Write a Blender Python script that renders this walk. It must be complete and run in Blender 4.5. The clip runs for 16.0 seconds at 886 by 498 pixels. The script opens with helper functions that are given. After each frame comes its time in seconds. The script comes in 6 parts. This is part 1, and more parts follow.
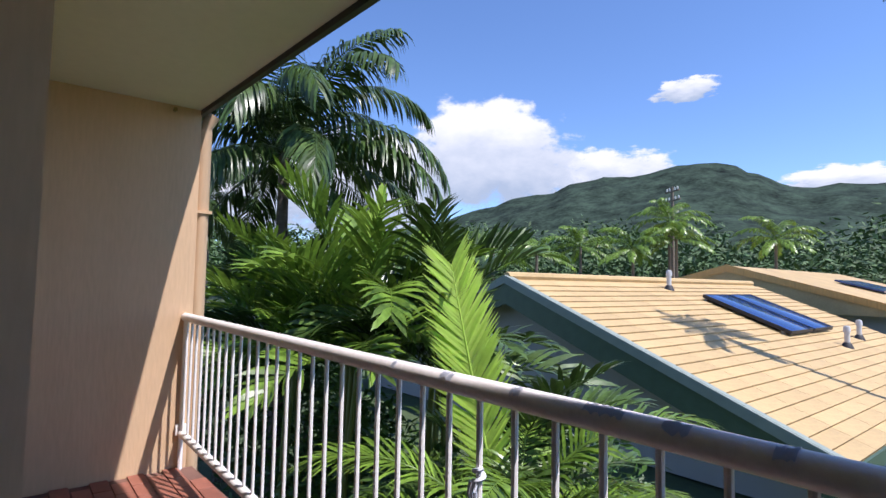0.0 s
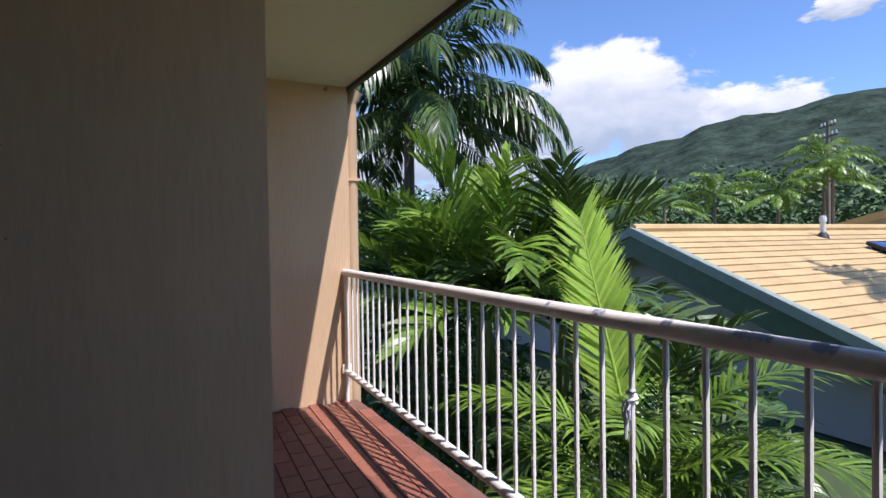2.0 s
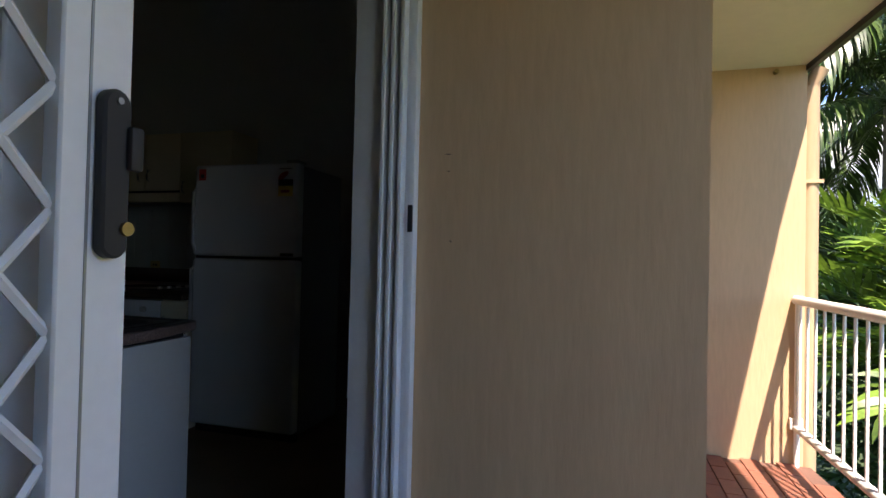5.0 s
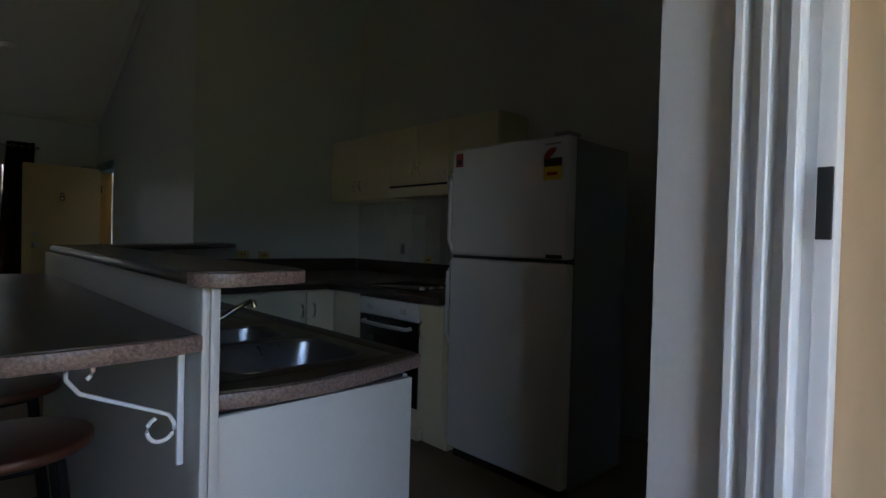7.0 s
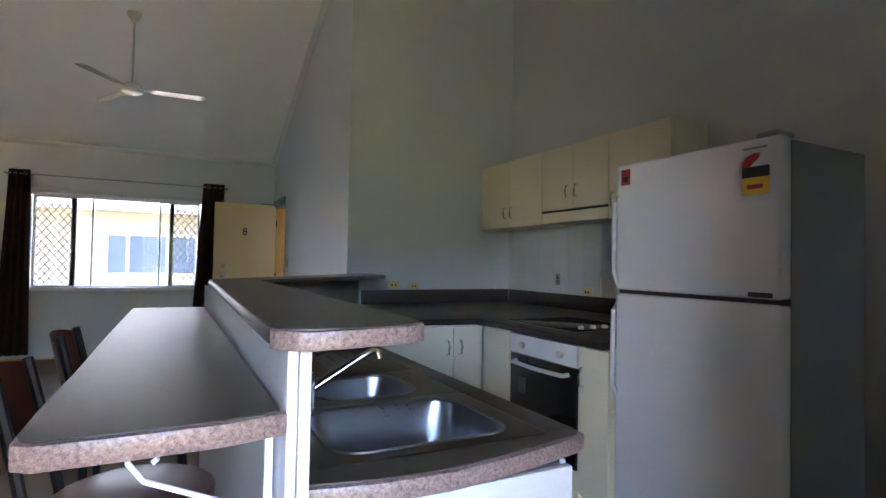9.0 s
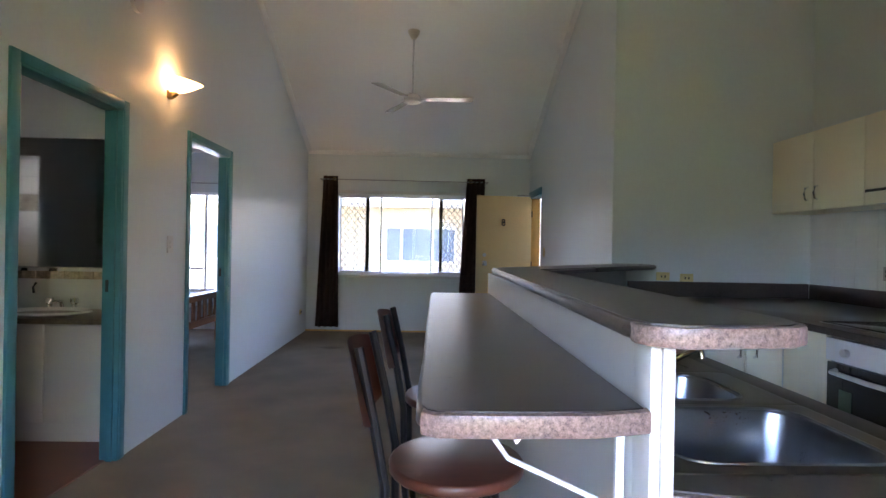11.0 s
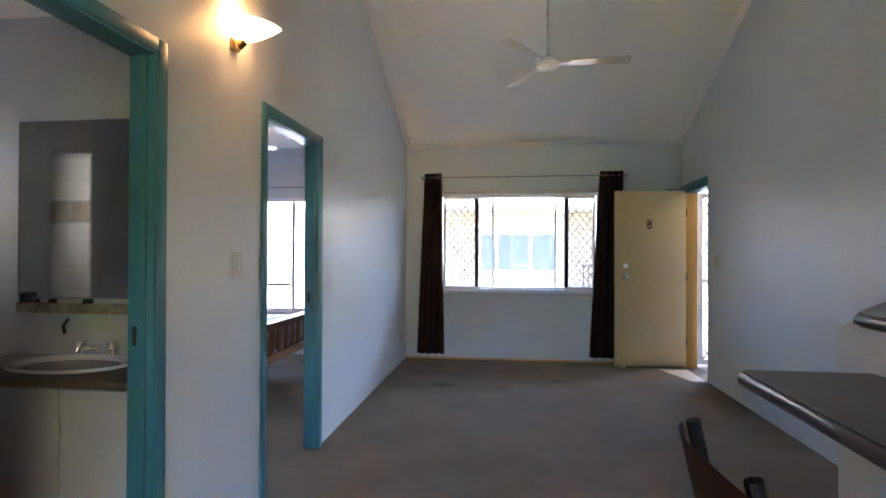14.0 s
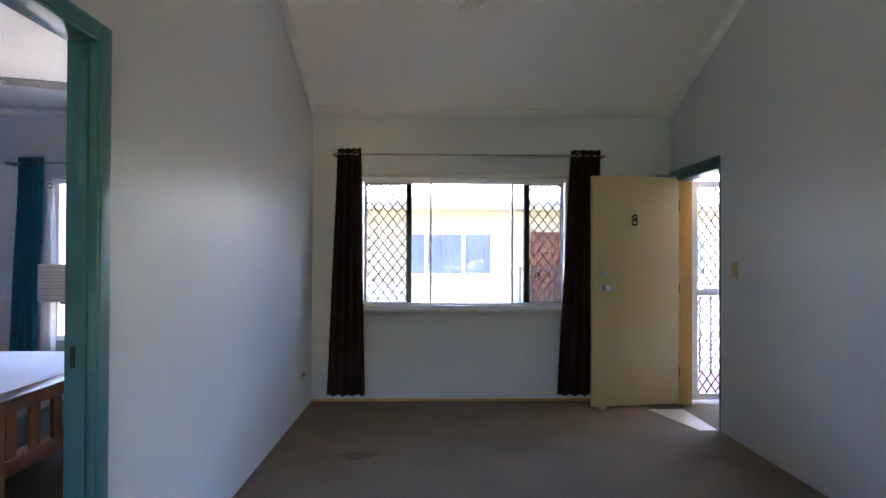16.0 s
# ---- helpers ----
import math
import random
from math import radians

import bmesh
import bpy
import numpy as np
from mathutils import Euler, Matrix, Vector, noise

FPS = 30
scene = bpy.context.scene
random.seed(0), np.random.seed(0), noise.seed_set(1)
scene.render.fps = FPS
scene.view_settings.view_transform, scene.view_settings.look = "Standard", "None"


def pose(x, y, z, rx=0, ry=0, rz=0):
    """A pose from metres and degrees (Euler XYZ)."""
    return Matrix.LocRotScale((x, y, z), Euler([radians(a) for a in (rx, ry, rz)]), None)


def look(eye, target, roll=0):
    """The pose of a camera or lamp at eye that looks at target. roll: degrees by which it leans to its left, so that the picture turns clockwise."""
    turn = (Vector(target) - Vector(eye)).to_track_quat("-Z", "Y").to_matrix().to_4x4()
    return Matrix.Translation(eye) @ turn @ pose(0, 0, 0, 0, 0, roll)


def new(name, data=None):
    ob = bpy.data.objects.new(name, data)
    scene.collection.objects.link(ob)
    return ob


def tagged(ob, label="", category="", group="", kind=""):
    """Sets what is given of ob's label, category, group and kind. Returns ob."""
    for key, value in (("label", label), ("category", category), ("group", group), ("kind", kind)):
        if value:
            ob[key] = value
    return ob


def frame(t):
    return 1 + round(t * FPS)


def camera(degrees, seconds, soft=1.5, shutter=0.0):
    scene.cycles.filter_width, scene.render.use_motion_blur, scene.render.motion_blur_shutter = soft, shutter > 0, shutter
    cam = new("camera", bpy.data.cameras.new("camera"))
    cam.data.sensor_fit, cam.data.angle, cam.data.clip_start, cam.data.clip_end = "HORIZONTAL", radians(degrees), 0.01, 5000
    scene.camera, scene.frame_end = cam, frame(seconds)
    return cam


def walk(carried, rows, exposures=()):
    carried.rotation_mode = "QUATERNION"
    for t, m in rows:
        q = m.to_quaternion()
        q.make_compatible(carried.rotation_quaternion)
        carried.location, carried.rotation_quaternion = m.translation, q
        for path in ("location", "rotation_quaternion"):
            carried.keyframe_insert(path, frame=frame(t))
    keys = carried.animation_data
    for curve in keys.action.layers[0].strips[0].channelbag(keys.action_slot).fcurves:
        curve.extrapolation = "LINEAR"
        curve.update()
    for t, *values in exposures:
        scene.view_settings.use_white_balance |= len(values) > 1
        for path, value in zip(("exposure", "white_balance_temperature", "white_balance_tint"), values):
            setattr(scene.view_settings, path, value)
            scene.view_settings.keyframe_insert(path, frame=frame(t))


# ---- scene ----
cam = camera(79.4, 16.0)

PATH = [
    (0, (0.739, -8.982, 1.236), (2.295, -10.233, 1.364), 1.0),
    (0.5, (0.77, -8.926, 1.215), (2.428, -10.04, 1.317), 0.4),
    (1, (0.71, -8.859, 1.221), (2.426, -9.886, 1.254), -0.0),
    (1.5, (0.661, -8.811, 1.216), (2.417, -9.768, 1.201), -0.6),
    (2, (0.612, -8.76, 1.214), (2.405, -9.646, 1.182), -0.8),
    (2.5, (0.59, -8.734, 1.213), (2.414, -9.551, 1.142), -1.0),
    (3, (0.595, -8.729, 1.215), (2.48, -9.394, 1.127), -1.1),
    (3.5, (0.619, -8.737, 1.219), (2.574, -9.157, 1.16), -0.9),
    (4, (0.651, -8.771, 1.188), (2.65, -8.826, 1.2), -0.3),
    (4.2, (0.685, -8.782, 1.183), (2.683, -8.71, 1.205), 0.2),
    (6.3, (1.471, -8.576, 1.223), (3.031, -7.324, 1.217), 2.5),
    (6.5, (1.536, -8.526, 1.233), (3.029, -7.196, 1.212), 2.8),
    (7, (1.718, -8.351, 1.249), (3.102, -6.909, 1.214), 1.5),
    (7.5, (1.833, -8.206, 1.268), (3.128, -6.681, 1.282), 0.8),
    (8, (1.919, -8.117, 1.28), (3.076, -6.487, 1.357), 0.6),
    (8.5, (1.962, -8.078, 1.275), (3.026, -6.386, 1.353), 1.3),
    (9, (1.947, -8.074, 1.276), (2.864, -6.298, 1.328), 1.1),
    (9.5, (1.925, -8.04, 1.276), (2.655, -6.178, 1.32), 0.9),
    (10, (1.891, -8.019, 1.274), (2.404, -6.086, 1.315), 1.1),
    (10.2, (1.868, -8.026, 1.276), (2.29, -6.072, 1.315), 1.0),
    (12.3, (1.66, -7.758, 1.27), (1.319, -5.789, 1.204), 1.0),
    (12.5, (1.632, -7.681, 1.278), (1.267, -5.716, 1.225), 0.8),
    (13, (1.52, -7.358, 1.295), (1.119, -5.398, 1.259), 0.4),
    (13.5, (1.397, -7.019, 1.301), (1.026, -5.054, 1.296), 0.7),
    (14, (1.276, -6.635, 1.319), (1.034, -4.649, 1.334), 0.2),
    (14.5, (1.208, -6.271, 1.308), (1.074, -4.276, 1.326), -0.1),
    (15, (1.158, -5.807, 1.339), (1.048, -3.81, 1.344), 1.4),
    (15.5, (1.118, -5.385, 1.338), (1.076, -3.386, 1.365), 0.8),
    (16, (1.099, -4.925, 1.354), (1.141, -2.925, 1.372), 0.2),
]
walk(cam, [(t, look(eye, target, roll)) for t, eye, target, roll in PATH],
     exposures=[(0,0.45,5950,20),(2.8,0.42,5950,20),(3.5,0.55,6050,20),(4.2,0.75,6250,20),(6.3,2.6,8300,17),(7.0,2.85,8000,19),(7.5,3.6,7500,21),(8.0,4.5,7300,23),(9.0,5.55,7450,27),(9.6,5.85,7500,28),(12.3,5.55,7500,28),(13.0,5.65,7500,28),(14.0,5.95,7500,28),(15.0,5.9,7550,28),(16,5.6,7550,28)])

# ---- light ----
SUN_FROM = Vector((-0.55, -0.215, 1.0)).normalized()
world = bpy.data.worlds.new("world")
scene.world = world
world.use_nodes = True
wt = world.node_tree
sky = wt.nodes.new("ShaderNodeTexSky")
sky.sky_type = "NISHITA"
sky.sun_disc = False
sky.sun_elevation = math.asin(SUN_FROM.z)
sky.sun_rotation = math.atan2(SUN_FROM.x, SUN_FROM.y) % (2 * math.pi)
sky.air_density, sky.dust_density, sky.ozone_density = 0.9, 0.0, 6.5
wt.nodes["Background"].inputs["Strength"].default_value = 0.15
wt.links.new(sky.outputs["Color"], wt.nodes["Background"].inputs["Color"])

sun = new("sun", bpy.data.lights.new("sun", "SUN"))
sun.data.energy, sun.data.angle, sun.data.color = 5.0, radians(0.5), (1.0, 0.95, 0.86)
sun.matrix_world = look(SUN_FROM * 50, (0, 0, 0))


# ---- materials ----
def mat(name, col, rough=0.6, metal=0.0, var=0.12, scale=4.0, fine=60.0, bump=0.0, stretch=(1, 1, 1), per_object=0.0, per_island=0.0, col2=None, spec=0.5, translucent=0.0):
    m = bpy.data.materials.new(name)
    m.use_nodes = True
    t = m.node_tree
    n, li = t.nodes, t.links
    bsdf = n["Principled BSDF"]
    bsdf.inputs["Metallic"].default_value = metal
    bsdf.inputs["Specular IOR Level"].default_value = spec
    co = n.new("ShaderNodeTexCoord")
    mp = n.new("ShaderNodeMapping")
    mp.inputs["Scale"].default_value = stretch
    li.new(co.outputs["Object"], mp.inputs["Vector"])
    big = n.new("ShaderNodeTexNoise")
    big.inputs["Scale"].default_value = scale
    big.inputs["Detail"].default_value = 5
    small = n.new("ShaderNodeTexNoise")
    small.inputs["Scale"].default_value = fine
    small.inputs["Detail"].default_value = 4
    li.new(mp.outputs["Vector"], big.inputs["Vector"])
    li.new(mp.outputs["Vector"], small.inputs["Vector"])
    add = n.new("ShaderNodeMath")
    add.operation = "MULTIPLY_ADD"
    add.inputs[1].default_value = 0.4
    li.new(small.outputs["Fac"], add.inputs[0])
    sc = n.new("ShaderNodeMath")
    sc.operation = "MULTIPLY"
    sc.inputs[1].default_value = 0.6
    li.new(big.outputs["Fac"], sc.inputs[0])
    li.new(sc.outputs[0], add.inputs[2])
    ramp = n.new("ShaderNodeValToRGB")
    ramp.color_ramp.elements[0].position, ramp.color_ramp.elements[1].position = 0.32, 0.68
    lo = tuple(c * (1 - var) for c in col)
    hi = tuple(min(1, c * (1 + var)) for c in (col2 or col))
    ramp.color_ramp.elements[0].color, ramp.color_ramp.elements[1].color = (*lo, 1), (*hi, 1)
    li.new(add.outputs[0], ramp.inputs["Fac"])
    out = ramp.outputs["Color"]
    if per_object or per_island:
        hsv = n.new("ShaderNodeHueSaturation")
        rnd = n.new("ShaderNodeObjectInfo").outputs["Random"] if per_object else n.new("ShaderNodeNewGeometry").outputs["Random Per Island"]
        mr = n.new("ShaderNodeMapRange")
        amount = per_object or per_island
        mr.inputs["To Min"].default_value, mr.inputs["To Max"].default_value = 1 - amount, 1 + amount
        li.new(rnd, mr.inputs["Value"])
        li.new(mr.outputs["Result"], hsv.inputs["Value"])
        li.new(out, hsv.inputs["Color"])
        out = hsv.outputs["Color"]
    li.new(out, bsdf.inputs["Base Color"])
    rr = n.new("ShaderNodeMapRange")
    rr.inputs["To Min"].default_value, rr.inputs["To Max"].default_value = max(0.02, rough - 0.08), min(1, rough + 0.08)
    li.new(add.outputs[0], rr.inputs["Value"])
    li.new(rr.outputs["Result"], bsdf.inputs["Roughness"])
    if bump:
        b = n.new("ShaderNodeBump")
        b.inputs["Strength"].default_value = bump
        b.inputs["Distance"].default_value = 0.01
        li.new(add.outputs[0], b.inputs["Height"])
        li.new(b.outputs["Normal"], bsdf.inputs["Normal"])
    if translucent:
        tr = n.new("ShaderNodeBsdfTranslucent")
        li.new(out, tr.inputs["Color"])
        mx = n.new("ShaderNodeMixShader")
        mx.inputs["Fac"].default_value = translucent
        li.new(bsdf.outputs[0], mx.inputs[1])
        li.new(tr.outputs[0], mx.inputs[2])
        li.new(mx.outputs[0], n["Material Output"].inputs["Surface"])
    return m


def glass(name, tint=(0.96, 0.98, 0.97)):
    m = bpy.data.materials.new(name)
    m.use_nodes = True
    n, li = m.node_tree.nodes, m.node_tree.links
    n.remove(n["Principled BSDF"])
    tr = n.new("ShaderNodeBsdfTransparent")
    tr.inputs["Color"].default_value = (*tint, 1)
    gl = n.new("ShaderNodeBsdfGlossy")
    gl.inputs["Roughness"].default_value = 0.01
    fr = n.new("ShaderNodeFresnel")
    fr.inputs["IOR"].default_value = 1.4
    mx = n.new("ShaderNodeMixShader")
    li.new(fr.outputs[0], mx.inputs["Fac"])
    li.new(tr.outputs[0], mx.inputs[1])
    li.new(gl.outputs[0], mx.inputs[2])
    li.new(mx.outputs[0], n["Material Output"].inputs["Surface"])
    return m


def lamp_glow(name, col, strength):
    m = bpy.data.materials.new(name)
    m.use_nodes = True
    b = m.node_tree.nodes["Principled BSDF"]
    b.inputs["Base Color"].default_value = (0.9, 0.85, 0.75, 1)
    b.inputs["Emission Color"].default_value = (*col, 1)
    b.inputs["Emission Strength"].default_value = strength
    return m


M_RENDER = mat("cream_render", (0.60, 0.405, 0.24), 0.85, var=0.09, scale=1.6, fine=26, bump=0.35, stretch=(2, 2, 0.35))
M_SOFFIT = mat("soffit_paint", (0.66, 0.62, 0.52), 0.7, var=0.05, scale=0.8, fine=20)
M_WALL = mat("pale_blue_wall_paint", (0.56, 0.60, 0.61), 0.42, var=0.04, scale=0.7, fine=35, bump=0.08)
M_CEIL = mat("white_ceiling_paint", (0.88, 0.86, 0.83), 0.75, var=0.03, scale=0.6, fine=30, bump=0.05)
M_CORNICE = mat("white_cornice", (0.74, 0.73, 0.71), 0.6, var=0.03)
M_CARPET = mat("brown_carpet", (0.225, 0.172, 0.118), 0.98, var=0.2, scale=2.3, fine=180, bump=0.8, spec=0.1)
M_STAIN = mat("stained_carpet", (0.165, 0.126, 0.087), 0.98, var=0.3, scale=9, fine=180, bump=0.8, spec=0.1)
M_TEAL = mat("teal_gloss_paint", (0.028, 0.165, 0.20), 0.35, var=0.1, scale=5)
M_WHITE = mat("white_laminate", (0.56, 0.55, 0.53), 0.35, var=0.03, scale=2)
M_CREAMLAM = mat("cream_laminate", (0.74, 0.68, 0.53), 0.4, var=0.03, scale=2)
M_TOP = mat("brown_speckled_laminate", (0.052, 0.040, 0.034), 0.3, var=0.35, scale=90, fine=350)
M_EDGE = mat("pink_granite_edge", (0.125, 0.078, 0.067), 0.35, var=0.5, scale=150, fine=420, col2=(0.22, 0.15, 0.13))
M_STEEL = mat("brushed_steel", (0.30, 0.31, 0.32), 0.3, metal=1.0, var=0.08, scale=3, fine=120, stretch=(1, 12, 1))
# Sink flange steel darkened: the dim kitchen's reflection is put into the colour.
M_DARKSTEEL = mat("reflection_dark_steel", (0.20, 0.185, 0.17), 0.3, metal=1.0, var=0.08, scale=3, fine=120, stretch=(1, 12, 1))
M_CHROME = mat("chrome", (0.75, 0.76, 0.78), 0.1, metal=1.0, var=0.03)
M_FRIDGE = mat("white_fridge_enamel", (0.74, 0.76, 0.80), 0.17, var=0.02, scale=2, fine=250, bump=0.05)
# Fridge side darkened so the shade on it is carried by the colour.
M_FRIDGESIDE = mat("shade_dark_fridge_side", (0.20, 0.205, 0.21), 0.45, var=0.04)
# Dark colour of an added, unseen wall; soaks up bounce light on the balcony.
M_LIGHTBLOCK = mat("dark_light_block", (0.07, 0.045, 0.03), 0.7, var=0.3, stretch=(1, 1, 6))
M_BLACK = mat("black_glass", (0.012, 0.012, 0.014), 0.08, var=0.1)
M_BLACKMETAL = mat("black_powdercoat", (0.007, 0.007, 0.008), 0.5, var=0.15, spec=0.25)
M_DARK = mat("dark_plastic", (0.02, 0.02, 0.022), 0.6, var=0.15)
M_GREY = mat("grey_metal", (0.30, 0.31, 0.32), 0.4, metal=0.6, var=0.1)
M_ALU = mat("white_powdercoat", (0.82, 0.84, 0.87), 0.4, var=0.04, scale=8)
M_ALUDARK = mat("dark_screen_frame", (0.03, 0.028, 0.028), 0.5, var=0.15)
M_RAIL = mat("weathered_white_rail_paint", (0.86, 0.79, 0.74), 0.42, var=0.10, scale=9, fine=70, bump=0.15)
M_BALUSTER = mat("white_baluster_paint", (0.82, 0.77, 0.72), 0.45, var=0.08, scale=6)
M_PATCH = mat("primer_patch", (0.55, 0.56, 0.61), 0.7, var=0.15)
M_TILE = mat("terracotta_tile", (0.27, 0.098, 0.062), 0.6, var=0.25, scale=6, fine=60, bump=0.2, per_object=0.13)
M_TILE_STUFF = mat("terracotta_tile_rest", (0.27, 0.098, 0.062), 0.6, var=0.25, scale=6, fine=60, bump=0.2, per_island=0.13)
M_GROUT = mat("dark_grout", (0.17, 0.085, 0.06), 0.9, var=0.2, scale=8)
M_BATHTILE = mat("red_bath_floor", (0.20, 0.06, 0.035), 0.4, var=0.2, scale=5)
M_WOOD = mat("red_stained_wood", (0.105, 0.031, 0.016), 0.34, var=0.35, scale=3, fine=30, stretch=(1, 6, 1))
M_BEDWOOD = mat("orange_brown_wood", (0.27, 0.085, 0.028), 0.35, var=0.3, scale=3, fine=30, stretch=(6, 1, 1))
M_DOOR = mat("cream_door_paint", (0.62, 0.45, 0.23), 0.4, var=0.05, scale=1.5, bump=0.04)
M_JAMB = mat("varnished_timber", (0.62, 0.33, 0.09), 0.35, var=0.15, scale=4, stretch=(4, 4, 0.4))
M_BRASS = mat("aged_brass", (0.35, 0.25, 0.12), 0.35, metal=1.0, var=0.15)
M_CURTAIN = mat("dark_brown_curtain_cloth", (0.075, 0.044, 0.036), 0.9, var=0.2, scale=10, fine=300, bump=0.2, spec=0.1)
M_BLUECURTAIN = mat("turquoise_curtain_cloth", (0.02, 0.28, 0.40), 0.8, var=0.2, scale=8, fine=300, translucent=0.4, spec=0.1)
M_SHEER = mat("white_sheer_cloth", (0.75, 0.75, 0.75), 0.9, var=0.05, translucent=0.5)
M_SHEET = mat("white_mattress_cloth", (0.72, 0.73, 0.80), 0.85, var=0.05, scale=6, bump=0.2)
M_BEDBASE = mat("grey_mattress_side", (0.40, 0.42, 0.48), 0.85, var=0.08)
M_CERAMIC = mat("white_ceramic", (0.78, 0.77, 0.74), 0.12, var=0.02)
M_VANTOP = mat("olive_laminate", (0.16, 0.12, 0.08), 0.35, var=0.25, scale=30)
M_MIRROR = mat("mirror_silver", (0.86, 0.88, 0.87), 0.02, metal=1.0, var=0.01)
M_TILEBAND = mat("patterned_tile", (0.30, 0.26, 0.20), 0.3, var=0.5, scale=14, per_object=0.4)
M_YELLOWED = mat("yellowed_plastic", (0.62, 0.50, 0.22), 0.4, var=0.08)
M_RED = mat("red_label", (0.45, 0.02, 0.02), 0.4, var=0.1)
M_YELLOW = mat("yellow_label", (0.75, 0.52, 0.04), 0.4, var=0.1)
M_PALE = mat("pale_light_patch", (0.62, 0.50, 0.36), 0.5, var=0.12, scale=12)
M_CLEAR = glass("clear_glass")
M_FROST = mat("frosted_glass", (0.78, 0.80, 0.80), 0.5, var=0.03, translucent=0.28)
M_GLASS = glass("window_glass", (0.60, 0.63, 0.63))
M_GLOW = lamp_glow("lit_frosted_glass", (1.0, 0.60, 0.26), 0.13)
# White fan blades toned down; the shade of their undersides is in this colour.
M_BLADE = mat("shade_toned_fan_blade", (0.5, 0.47, 0.42), 0.13, var=0.08, scale=5)
M_GLOSSWHITE = mat("glossy_white_enamel", (0.78, 0.76, 0.70), 0.12, var=0.03)
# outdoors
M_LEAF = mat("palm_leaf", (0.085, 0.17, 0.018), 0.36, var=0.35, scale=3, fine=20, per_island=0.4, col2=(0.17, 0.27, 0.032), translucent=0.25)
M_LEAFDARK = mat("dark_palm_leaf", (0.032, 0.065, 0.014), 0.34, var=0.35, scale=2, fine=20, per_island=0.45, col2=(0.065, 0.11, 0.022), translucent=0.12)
# Lime young leaf, its colour lightened further in place of sunlight on it.
M_LEAFBRIGHT = mat("sunlit_young_palm_leaf", (0.56, 0.76, 0.13), 0.42, var=0.12, scale=3, fine=20, per_island=0.08, translucent=0.6)
M_STALK = mat("palm_stalk", (0.14, 0.17, 0.035), 0.5, var=0.2)
M_TRUNK = mat("palm_trunk", (0.16, 0.13, 0.10), 0.9, var=0.3, scale=4, fine=30, bump=0.5, stretch=(1, 1, 5))
M_SHRUB = mat("shrub_leaf", (0.06, 0.13, 0.02), 0.5, var=0.35, per_island=0.4, translucent=0.2)
M_FARTREE = mat("far_tree_leaf", (0.055, 0.105, 0.028), 0.7, var=0.4, per_island=0.4)
# Forest green with some blue mixed in as painted distance haze.
M_HILL = mat("hazed_forest_hill", (0.008, 0.018, 0.0155), 0.95, var=0.8, scale=0.022, fine=0.11, bump=0.0, col2=(0.030, 0.047, 0.032), spec=0.1)
M_ROOF = mat("ochre_roof_tile", (0.47, 0.33, 0.15), 0.75, var=0.18, scale=0.8, fine=12, per_object=0.08, bump=0.2)
M_FASCIA = mat("green_fascia", (0.06, 0.10, 0.062), 0.5, var=0.15)
M_VERGE = mat("pale_verge_capping", (0.23, 0.27, 0.23), 0.6, var=0.1)
M_GWALL = mat("grey_white_house_wall", (0.30, 0.298, 0.29), 0.85, var=0.08, scale=0.7)
# Cream and white paint set darker than real; outdoor brightness is held down in colour.
M_OPPWALL = mat("toned_cream_wall", (0.37, 0.31, 0.225), 0.85, var=0.06)
M_OPPWHITE = mat("toned_white_wall", (0.39, 0.39, 0.385), 0.85, var=0.05)
M_OPPGLASS = mat("house_window_glass", (0.10, 0.13, 0.17), 0.08, var=0.2)
M_OPPROOF = mat("grey_roof_sheet", (0.42, 0.46, 0.50), 0.5, var=0.1)
M_SOLAR = mat("solar_panel_glass", (0.02, 0.05, 0.16), 0.12, var=0.15)
# Grey of the unseen court slab, set by how much light it throws up.
M_BOUNCE = mat("bounce_concrete", (0.24, 0.232, 0.22), 0.85, var=0.15, scale=0.6, fine=8)
M_GROUND = mat("lawn_ground", (0.05, 0.075, 0.025), 0.95, var=0.4, scale=0.3, fine=4)


